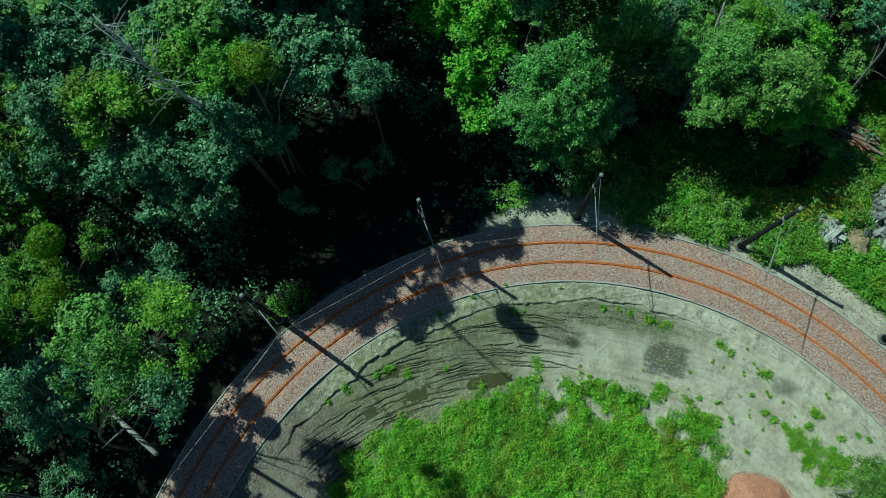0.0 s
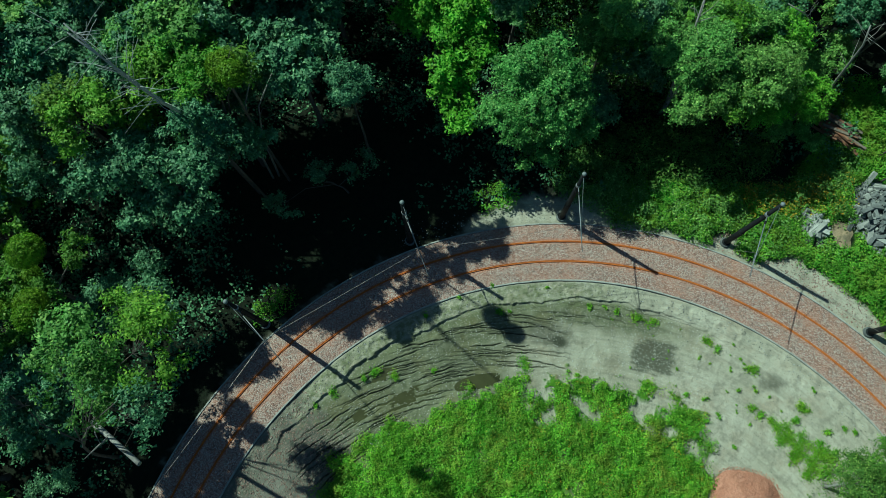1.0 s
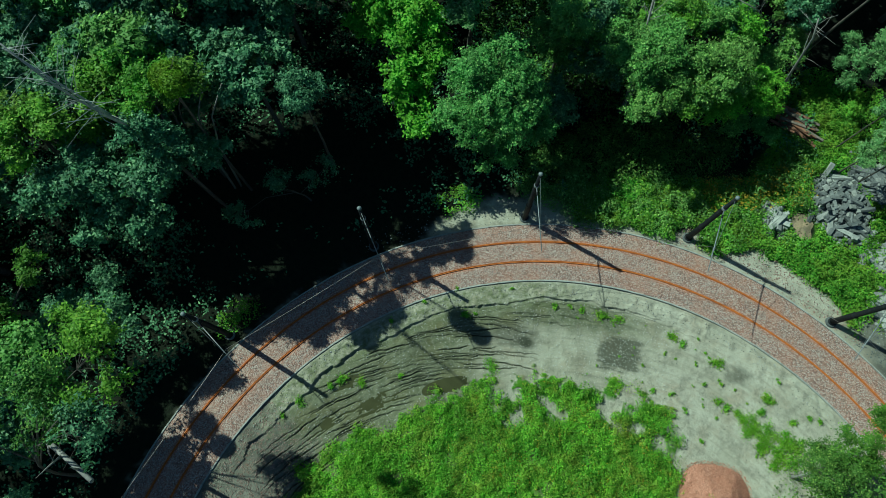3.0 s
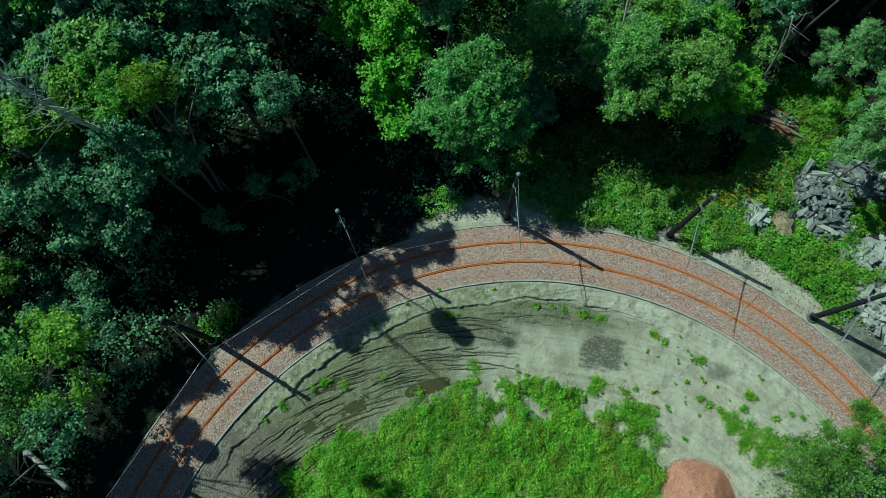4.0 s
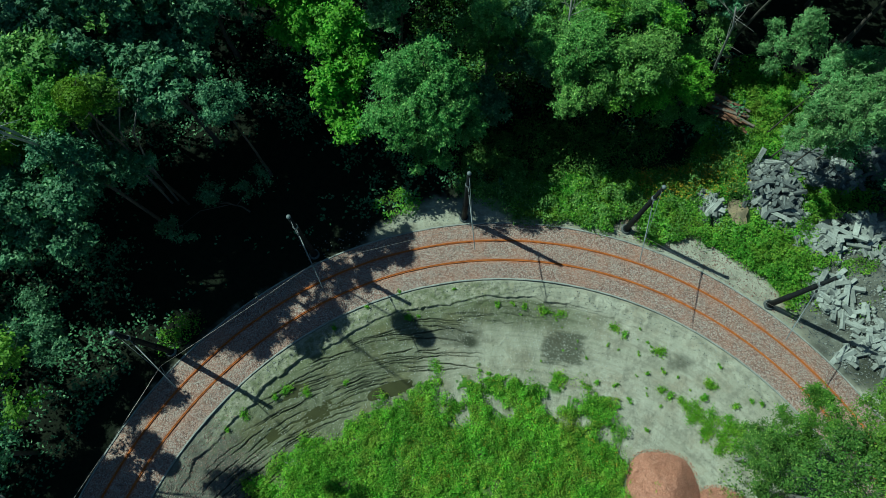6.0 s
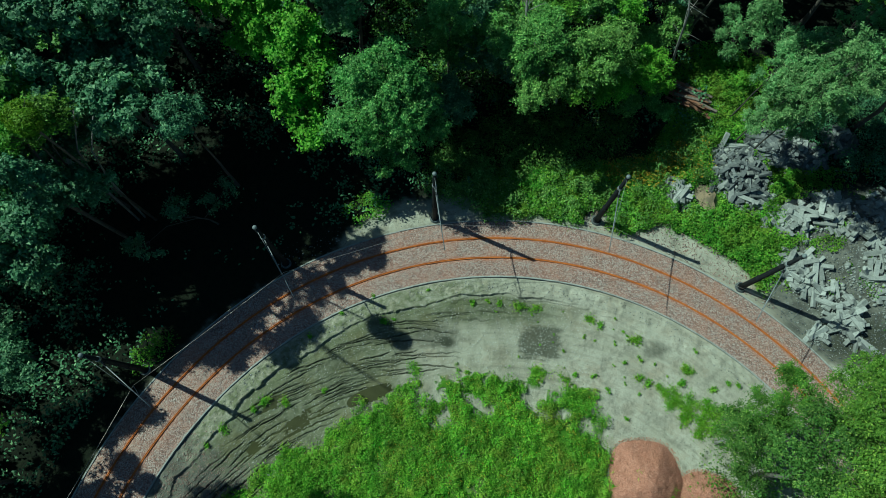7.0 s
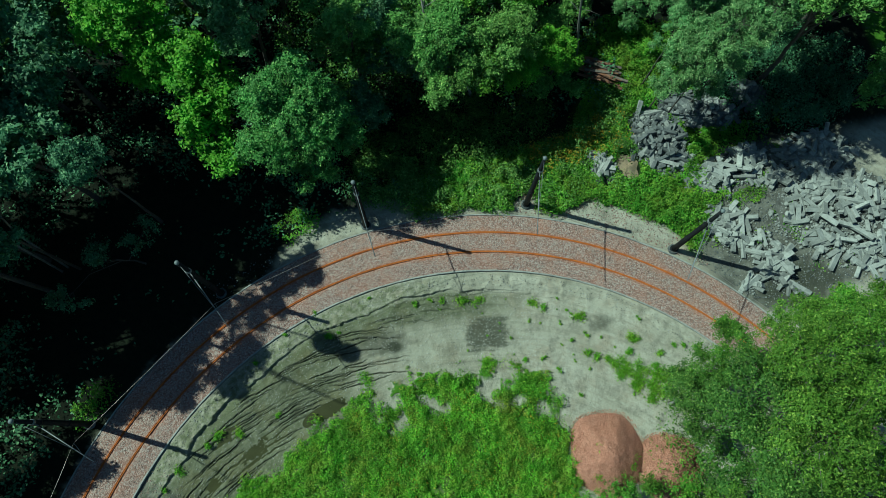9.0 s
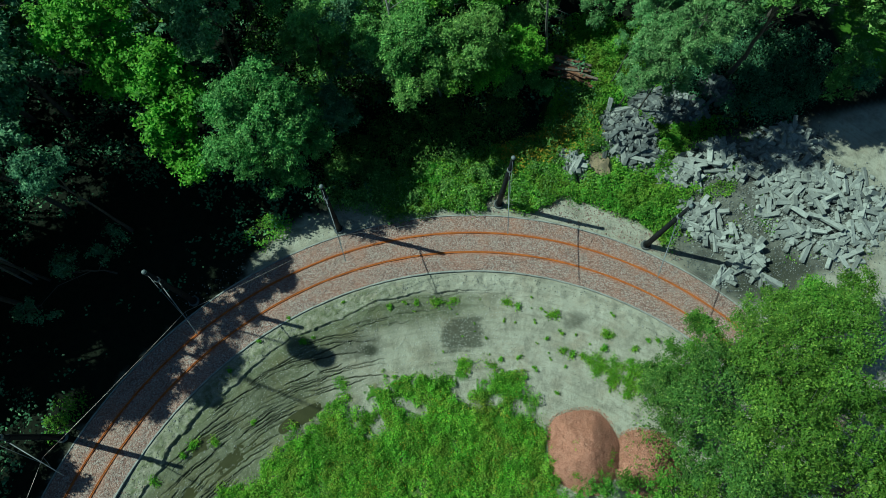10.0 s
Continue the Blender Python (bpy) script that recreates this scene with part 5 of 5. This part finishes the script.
domes("undergrowth", 330, (34, 52, 12, 26), lambda x, y: np.maximum(1 - smooth(0.85, 1.0, ell(x, y, 40.2, 17.6, 5.0, 2.4, -20)), 1 - smooth(0.85, 1.0, ell(x, y, 43.0, 19.0, 7.0, 4.6, -10))) * (1 - smooth(0.05, 0.4, rubble_mask(x, y))), 0.7, 1.2, 80, 0.16, M_LEAF_DARK, 53, "dark undergrowth in the shade of the willows", "undergrowth")
domes("undergrowth", 190, (8, 26, 17, 24), lambda x, y: (1 - smooth(0.85, 1.0, ell(x, y, 17.0, 20.0, 8.4, 2.6, 3))) * smooth(17.2, 18.0, y), 0.8, 1.5, 100, 0.17, M_LEAF_OLIVE_SHADED, 51, "dark bushes on the shaded floor of the wood", "undergrowth")
domes("undergrowth", 260, (6, 34, 22, 34), lambda x, y: smooth(22.4, 23.4, y) * smooth(25.5, 23.5, x), 1.1, 2.2, 90, 0.2, M_LEAF_OLIVE_SHADED, 54, "dark bushes among the trunks of the wood", "undergrowth")
domes("bushes", 70, (-13, 8, 5, 18), verge_bush, 0.5, 1.0, 60, 0.14, M_WEED, 46, "bright green low bushes at the wood's edge", "bush", 0.3)


# tufts on the bare clay
def make_tuft(seed, spread, n):
    g = np.random.RandomState(seed)
    arms = max(3, n // 45)
    c = np.cumsum(g.normal(size=(arms, 2)) * spread * 0.30, 0)
    c -= c.mean(0)
    k = g.randint(0, arms, n)
    p = c[k] + g.normal(size=(n, 2)) * spread * 0.24
    z = 0.02 + 0.20 * g.rand(n) ** 1.5
    nrm = np.stack([g.normal(size=n) * 0.7, g.normal(size=n) * 0.7, np.ones(n)], 1)
    v, f = leaf_arrays(np.stack([p[:, 0], p[:, 1], z], 1), nrm, 0.12, g, 0.34)
    return np_mesh("grass_tuft", v, f, M_GRASS)


TUFT_MESH = [[make_tuft(200 + 10 * k + i, s, n) for i in range(4)] for k, (s, n) in enumerate([(0.24, 60), (0.5, 230), (0.75, 430), (0.38, 120)])]
# x, y, kind: 0 sprig, 1 tuft, 2 wide tuft, 3 small tuft
TUFTS = [(19.2, 6.5, 1), (19.8, 6.0, 3), (22.0, 4.8, 1), (21.8, 2.3, 1), (23.3, 1.2, 1), (23.8, 0.7, 2), (25.0, 2.6, 1), (25.2, 2.4, 1), (25.0, 0.5, 2), (25.7, -0.2, 1), (26.5, 1.1, 3), (18.8, 2.7, 0), (15.4, 3.2, 0), (7.0, 4.1, 2), (11.3, 8.3, 0), (12.4, 8.4, 0), (15.6, 7.6, 1), (14.5, 7.8, 1), (15.2, 3.2, 1), (-2.9, 3.1, 1), (10.5, 3.7, 0), (5.9, 7.7, 0), (20.6, 4.7, 0), (22.3, 1.9, 3), (22.1, 3.5, 0), (21.0, 3.4, 0), (19.6, 1.7, 0), (20.5, -0.2, 0), (27.6, 1.4, 3), (28.2, 1.2, 0), (18.8, 1.3, 0), (17.6, 2.9, 0), (24.5, 1.7, 3), (25.9, 3.7, 0), (13.2, 8.2, 3), (11.4, 8.4, 0), (-5.6, 1.6, 1), (0.2, 7.0, 0), (2.4, 8.4, 0), (4.6, 9.4, 0), (8.4, 9.5, 0), (25.2, -1.4, 2), (24.6, -0.4, 2), (26.2, -0.2, 2), (-6.6, 0.6, 0), (1.0, 3.4, 3), (23.6, 0.4, 2), (5.2, 7.6, 3), (23.0, 1.6, 1), (23.9, 0.9, 2), (24.6, 0.1, 2), (25.4, -0.8, 2), (26.0, -1.4, 2), (24.9, -1.6, 1), (25.9, 0.4, 1), (26.4, -0.6, 2), (24.2, -0.6, 1), (26.8, -0.2, 1), (15.0, 3.4, 1), (12.2, 3.2, 3), (-1.6, 2.9, 1), (-3.6, 2.6, 3)]
g = random.Random(3)
for x, y, k in TUFTS:
    ob = new("grass_tuft", TUFT_MESH[k][g.randrange(4)])
    s = g.uniform(0.8, 1.25)
    ob.matrix_basis = pose(x, y, gz(x, y), 0, 0, g.uniform(0, 360)) @ Matrix.Scale(s, 4)
    tagged(ob, "green tuft of grass growing on bare clay", "grass tuft", group="tufts on the clay", kind="stuff")
g = np.random.RandomState(77)
for k in range(70):
    x, y = g.uniform(11, 29), g.uniform(-2, 8)
    r = math.hypot(x - CX, y - CY)
    if 18.6 < r < 23.2 and x > 12 + 2 * g.rand():
        ob = new("weed_sprig", TUFT_MESH[0][k % 4])
        ob.matrix_basis = pose(x, y, gz(x, y), 0, 0, g.uniform(0, 360)) @ Matrix.Scale(g.uniform(0.35, 0.8), 4)
        tagged(ob, "small green sprig growing on bare clay", "weed", group="sprigs on the clay")

M_SPOIL = simple("grey_spoil", (0.10, 0.10, 0.09), (0.05, 0.05, 0.045), 3.0, 0.95, 0, 0.8, 0.03)
# pale pebbles and clods strewn over mud, clay and the verge
def pebbles(name, count, box, mask, size, material, seed, label):
    g = np.random.RandomState(seed)
    x, y = g.uniform(box[0], box[1], count * 3), g.uniform(box[2], box[3], count * 3)
    keep = mask(x, y) > g.rand(len(x))
    x, y = x[keep][:count], y[keep][:count]
    n = len(x)
    s = size * (0.4 + 1.0 * g.rand(n) ** 2)
    z = ground_height(x, y) + mound_height(x, y) + 0.2 * s
    dirs = np.array([(1, 0, 0), (0, 1, 0), (-1, 0, 0), (0, -1, 0), (0, 0, 1), (0, 0, -1)], float)
    v = np.stack([x, y, z], 1)[:, None] + dirs[None] * (s[:, None, None] * (0.55 + 0.45 * g.rand(n, 6, 1)))
    fa = np.array([(0, 1, 4), (1, 2, 4), (2, 3, 4), (3, 0, 4), (1, 0, 5), (2, 1, 5), (3, 2, 5), (0, 3, 5)])
    f = (fa[None] + 6 * np.arange(n)[:, None, None]).reshape(-1, 3)
    return tagged(new(name, np_mesh(name, v.reshape(-1, 3), f, material)), label, "stones", kind="stuff")


def mud_zone(x, y):
    r, deg = np.hypot(x - CX, y - CY), np.degrees(np.arctan2(y - CY, x - CX))
    return smooth(17.8, 18.6, r) * smooth(23.6, 23.2, r) * smooth(64, 70, deg) * smooth(150, 140, deg) * 0.9


def verge_zone(x, y):
    r, deg = np.hypot(x - CX, y - CY), np.degrees(np.arctan2(y - CY, x - CX))
    return smooth(23.4, 23.8, r) * smooth(24.6, 24.4, r) * (deg > 20) * (deg < 152) + 0.7 * smooth(28.9, 29.2, r) * smooth(31.0, 29.6, r) * (deg > 50) * (deg < 116)


def spill_zone(x, y):
    r, deg = np.hypot(x - CX, y - CY), np.degrees(np.arctan2(y - CY, x - CX))
    return smooth(136, 144, deg) * smooth(19.2, 20.4, r) * smooth(24.7, 24.3, r) * 0.9


def outer_zone(x, y):
    r, deg = np.hypot(x - CX, y - CY), np.degrees(np.arctan2(y - CY, x - CX))
    return smooth(28.9, 29.2, r) * smooth(33.0, 30.5, r) * (deg > 30) * (deg < 75) * 0.9


pebbles("spilt_stones", 9000, (-14, -3, -8, 3), spill_zone, 0.045, M_BALLAST, 23, "crushed stone spilt beside the track bed")
pebbles("pebbles", 5200, (-9, 19, -2, 10), mud_zone, 0.042, M_PEBBLE, 21, "pale pebbles strewn over the mud")


def clay_zone(x, y):
    r, deg = np.hypot(x - CX, y - CY), np.degrees(np.arctan2(y - CY, x - CX))
    return smooth(16.5, 18.6, r) * smooth(24.6, 24.2, r) * smooth(15, 25, deg) * smooth(100, 84, deg) * smooth(0.0, 0.5, L_HOLE(x * 0.6 + 5, y * 0.6) + 0.4)


pebbles("pebbles", 2200, (8, 34, -6, 11), clay_zone, 0.026, M_KERB, 24, "small pale stones strewn over the clay")
pebbles("pebbles", 130, (14, 17.4, 3.9, 6.6), lambda x, y: (np.abs(x - 15.6) < 1.3) * 1.0, 0.05, M_PEBBLE, 27, "pale pebbles lying in the wet hollow")
pebbles("clods", 1100, (8, 34, -6, 11), clay_zone, 0.028, M_SPOIL, 25, "small dark clods strewn over the clay")
pebbles("spilt_stones", 3000, (20, 32, 6, 16), outer_zone, 0.06, M_BALLAST, 28, "crushed stone spilt over the outer verge")
pebbles("clods", 5200, (-12, 36, -4, 16), verge_zone, 0.034, M_SPOIL, 26, "dark clods of earth on the verge beside the kerb")
pebbles("clods", 4200, (-12, 36, -4, 16), verge_zone, 0.055, M_KERB, 22, "dry clods and stones on the verge beside the kerb")


# ---- ballast heaps ----
def heap(name, x, y, rx, ry, h, seed, label):
    g, lump, fine = np.random.RandomState(seed), Lumps(seed, 1.5), Lumps(seed + 1, 0.28)
    rs, th = np.linspace(0, 1.08, 34), np.linspace(0, 2 * np.pi, 97)[:-1]
    R, T = np.meshgrid(rs, th)
    wob = 1 + 0.03 * np.sin(2 * T + seed) + 0.035 * np.sin(5 * T + 2 * seed)
    u, v = R * np.cos(T) * rx * wob, R * np.sin(T) * ry * wob
    prof = np.clip(1.06 - np.sqrt(R * R + 0.02) ** 1.15, -0.12, 1)
    rill = 0.022 * np.sin(13 * T + 3 * R) * smooth(0.25, 0.6, R)
    z = h * prof * (1 + rill) + (0.07 * lump(u, v) + 0.035 * fine(u, v)) * smooth(1.06, 0.9, R)
    n, m2 = R.shape
    i = np.arange(n * m2).reshape(n, m2)
    j = np.roll(i, -1, 0)
    q = np.stack([i[:, :-1], i[:, 1:], j[:, 1:], j[:, :-1]], -1).reshape(-1, 4)
    root = thing(name, (x, y, gz(x, y)), label, "stone heap", group="heaps of fresh ballast")
    part("mound", np_mesh("mound", np.stack([u, v, z], -1).reshape(-1, 3), q, M_HEAP, True), root)
    k = 7000
    rr, tt = np.sqrt(g.rand(k)) * 1.12, g.rand(k) * 6.283
    ww = 1 + 0.03 * np.sin(2 * tt + seed) + 0.035 * np.sin(5 * tt + 2 * seed)
    px, py = rr * np.cos(tt) * rx * ww, rr * np.sin(tt) * ry * ww
    pz = h * np.clip(1.06 - np.sqrt(rr * rr + 0.02) ** 1.15, 0, 1) * (1 + 0.022 * np.sin(13 * tt + 3 * rr) * smooth(0.25, 0.6, rr)) + 0.07 * lump(px, py) * smooth(1.06, 0.9, rr)
    s = 0.02 + 0.035 * g.rand(k) ** 2
    dirs = np.array([(1, 0, 0), (0, 1, 0), (-1, 0, 0), (0, -1, 0), (0, 0, 1), (0, 0, -1)], float)
    vv = np.stack([px, py, pz + 0.02], 1)[:, None] + dirs[None] * (s[:, None, None] * (0.55 + 0.6 * g.rand(k, 6, 1)))
    fa = np.array([(0, 1, 4), (1, 2, 4), (2, 3, 4), (3, 0, 4), (1, 0, 5), (2, 1, 5), (3, 2, 5), (0, 3, 5)])
    tagged(part("stone_cover", np_mesh("stone_cover", vv.reshape(-1, 3), (fa[None] + 6 * np.arange(k)[:, None, None]).reshape(-1, 3), M_HEAP), root), kind="stuff")
    return root


heap("ballast_heap", 21.0, -4.2, 2.45, 2.5, 1.65, 5, "heap of fresh red crushed stone with weeds on its flank")
heap("ballast_heap", 24.6, -5.9, 2.05, 2.0, 1.15, 9, "smaller heap of fresh red crushed stone under the shrubs")
tree("shrub", (20.9, -6.6, -0.1), [(20.9, -6.2, 1.3, 0.8), (22.4, -6.0, 1.6, 0.7), (19.2, -6.6, 1.0, 0.7), (23.0, -7.2, 1.4, 0.9)], [YL, OL, BR, YL], 71, 2600, 0.13, "leafy weeds growing at the foot of the stone heap", "shrub", trunk_r=0.04)

for k, (x, y, h) in enumerate([(19.9, -5.2, 0.75), (21.2, -5.4, 0.8), (22.3, -5.0, 0.75), (20.5, -3.6, 1.05), (23.1, -6.6, 0.5), (21.8, -6.2, 0.4), (24.9, -7.2, 0.45)]):
    ob = new("weed_tuft", make_tuft(300 + k, 0.5, 90))
    ob.matrix_basis = pose(x, y, gz(x, y) + h, 0, 0, 50 * k)
    tagged(ob, "leafy weed growing on the flank of the stone heap", "weed", group="weeds on the stone heaps")


# ---- broken concrete ----
M_DUST = simple("pale_concrete_dust", (0.20, 0.20, 0.175), (0.09, 0.09, 0.078), 1.4, 0.95, 0, 0.8, 0.03)
SLABS = [box_mesh("slab", L, W, T, M_SLAB, 0.02, 0.025, i) for i, (L, W, T) in enumerate([(1.9, 0.32, 0.22), (1.3, 0.30, 0.22), (1.0, 0.32, 0.2), (0.65, 0.34, 0.2), (1.2, 0.26, 0.18), (0.45, 0.34, 0.2), (1.6, 0.30, 0.2)])]
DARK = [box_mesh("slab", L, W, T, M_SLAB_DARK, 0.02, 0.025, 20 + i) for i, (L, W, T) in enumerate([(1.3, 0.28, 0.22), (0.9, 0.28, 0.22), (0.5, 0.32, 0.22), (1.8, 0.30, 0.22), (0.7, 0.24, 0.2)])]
RUB_LABEL = ["small stack of grey concrete blocks in the weeds", "heap of dark weathered concrete rubble and sleepers", "heap of broken grey concrete sleepers", "wide heap of pale broken concrete slabs", "pale concrete sleepers tipped beside the track", "shaded heap of dark concrete slabs", "dark concrete rubble under the willows", "small shaded heap of concrete blocks", "row of grey concrete sleepers between the heaps", "loose heap of concrete sleepers on dark spoil", "few concrete pieces lying beside the kerb"]
for i, (cx, cy, a, b, t, h, n) in enumerate(RUBBLE):
    g = random.Random(300 + i)
    root = thing("rubble_heap", (cx, cy, gz(cx, cy)), RUB_LABEL[i], "rubble heap", group="heaps of broken concrete")
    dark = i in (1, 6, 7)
    lump = Lumps(60 + i, 1.3)
    rs, th = np.linspace(0, 1.15, 26), np.linspace(0, 2 * np.pi, 81)[:-1]
    R, T = np.meshgrid(rs, th)
    u, v = R * np.cos(T) * a, R * np.sin(T) * b
    z = h * 0.34 * np.clip(1 - R ** 1.6, -0.2, 1) * (0.75 + 0.5 * lump(u * 0.5, v * 0.5)) + 0.08 * lump(u, v) * smooth(1.1, 0.8, R) + 0.05 * lump(u * 3.1, v * 3.1) * smooth(1.1, 0.8, R)
    nn, mm = R.shape
    ii = np.arange(nn * mm).reshape(nn, mm)
    jj = np.roll(ii, -1, 0)
    q = np.stack([ii[:, :-1], ii[:, 1:], jj[:, 1:], jj[:, :-1]], -1).reshape(-1, 4)
    part("mound", np_mesh("mound", np.stack([u, v, z], -1).reshape(-1, 3), q, M_DUST if i in (3, 4, 10) else M_SPOIL, True), root, at=pose(0, 0, 0, 0, 0, t))
    fan = g.uniform(0, 180)
    drifts = [(0.95 * math.cos(q) * u, 0.95 * math.sin(q) * u) for q, u in [(g.uniform(0, 6.283), math.sqrt(g.uniform(0.05, 1.2))) for _ in range(6)]]
    for k in range(n):
        if g.random() < 0.45:
            rr, aa = math.sqrt(g.random()) * 1.1, g.uniform(0, 6.283)
            lx, ly = rr * math.cos(aa) * a, rr * math.sin(aa) * b
        else:
            dx, dy = g.choice(drifts)
            lx, ly = (dx + g.gauss(0, 0.2)) * a, (dy + g.gauss(0, 0.22)) * b
            rr = math.hypot(lx / a, ly / b)
        lz = h * 0.55 * max(0, 1 - rr ** 1.6) + 0.02 + 0.7 * h * g.random() * max(0.1, 1 - rr)
        small = 1.1 if dark else 1.0
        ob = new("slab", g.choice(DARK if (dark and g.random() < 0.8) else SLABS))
        ob.parent = root
        c, s = math.cos(radians(t)), math.sin(radians(t))
        yaw = fan + 150 * float(lump(np.array([lx * 0.35]), np.array([ly * 0.35]))[0]) + g.gauss(0, 14) + (90 if g.random() < 0.25 else 0)
        ob.matrix_basis = pose(lx * c - ly * s, lx * s + ly * c, lz, g.gauss(0, 20), g.gauss(0, 17), yaw) @ Matrix.Diagonal((small * g.uniform(0.7, 1.1), g.uniform(0.8, 1.2), 1, 1))

pebbles("rubble_fragments", 1100, (27, 49, 2, 21), lambda x, y: rubble_mask(x, y) * 0.9, 0.26, M_SLAB, 32, "broken lumps of concrete lying between the slabs")
pebbles("rubble_fragments", 12000, (27, 49, 2, 21), lambda x, y: rubble_mask(x, y) * 0.8, 0.11, M_SLAB, 31, "small concrete fragments lying between the slabs")


def dark_heaps(x, y):
    m = 0.0 * x
    for cx, cy, a, b, t, h, n in [RUBBLE[1], RUBBLE[6], RUBBLE[7]]:
        m = np.maximum(m, 1 - smooth(0.8, 1.3, ell(x, y, cx, cy, a, b, t)))
    return m


def yard_zone(x, y):
    return 0.55 * smooth(31, 33, x) * smooth(1.6, 2.6, y) * smooth(47, 45, x) * smooth(15, 13, y) * smooth(29.0, 29.4, np.hypot(x - CX, y - CY))


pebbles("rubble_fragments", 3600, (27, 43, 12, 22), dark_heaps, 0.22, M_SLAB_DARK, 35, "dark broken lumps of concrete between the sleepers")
pebbles("yard_stones", 5200, (31, 47, 1.5, 15), yard_zone, 0.07, M_SLAB_DARK, 33, "dark stones and crumbs of concrete strewn over the yard")
pebbles("yard_stones", 2600, (31, 47, 1.5, 15), yard_zone, 0.06, M_SLAB, 34, "pale crumbs of concrete strewn over the yard")
# ---- plank pile ----
root = thing("plank_pile", (29.4, 22.5, gz(29.4, 22.5)), "pile of old brown planks lying in the weeds", "plank pile")
planks = [box_mesh("plank", L, W, 0.05, M_PLANK, 0.006, 0.006, 50 + i) for i, (L, W) in enumerate([(2.6, 0.2), (2.1, 0.24), (1.6, 0.18), (2.4, 0.3)])]
old_planks = [box_mesh("plank", L, W, 0.05, M_PLANK_GREY, 0.006, 0.006, 60 + i) for i, (L, W) in enumerate([(2.2, 0.22), (2.9, 0.18), (1.4, 0.26), (1.9, 0.2)])]
g = random.Random(17)
for k in range(32):
    ob = new("plank", (planks + old_planks)[(k * 3) % 8])
    ob.parent = root
    ob.matrix_basis = pose(g.gauss(0, 0.35), g.gauss(0, 0.55), 0.25 + 0.018 * k + g.uniform(0, 0.03), g.gauss(0, 3), g.gauss(0, 3), -32 + g.gauss(0, 10))

# sandy patch beside the block stack
M_SAND = simple("yellow_sand", (0.42, 0.32, 0.19), (0.20, 0.17, 0.11), 1.3, 0.95, 0, 0.5, 0.02)
R, T = np.meshgrid(np.linspace(0, 1, 12), np.linspace(0, 2 * np.pi, 33)[:-1])
lump = Lumps(71, 0.6)
u, v = R * np.cos(T) * 0.95 * (1 + 0.16 * np.sin(3 * T) + 0.1 * np.sin(7 * T + 2)), R * np.sin(T) * 1.25 * (1 + 0.14 * np.sin(4 * T + 1) + 0.08 * np.sin(9 * T))
ii = np.arange(R.size).reshape(R.shape)
jj = np.roll(ii, -1, 0)
ob = new("sand_mound", np_mesh("sand_mound", np.stack([u, v, 0.16 * (1 - R ** 1.5) - 0.03 + 0.05 * lump(u, v) * (1 - R)], -1).reshape(-1, 3), np.stack([ii[:, :-1], ii[:, 1:], jj[:, 1:], jj[:, :-1]], -1).reshape(-1, 4), M_SAND, True))
ob.matrix_basis = pose(28.9, 14.6, gz(28.9, 14.6), 0, 0, 10)
tagged(ob, "low mound of yellow sand among weeds", "sand")

# ---- kerbstones last ----
kerb("kerb_inner", KERB_IN, "pale concrete kerb along the inside of the track bed")
kerb("kerb_outer", KERB_OUT, "pale concrete kerb along the outside of the track bed")
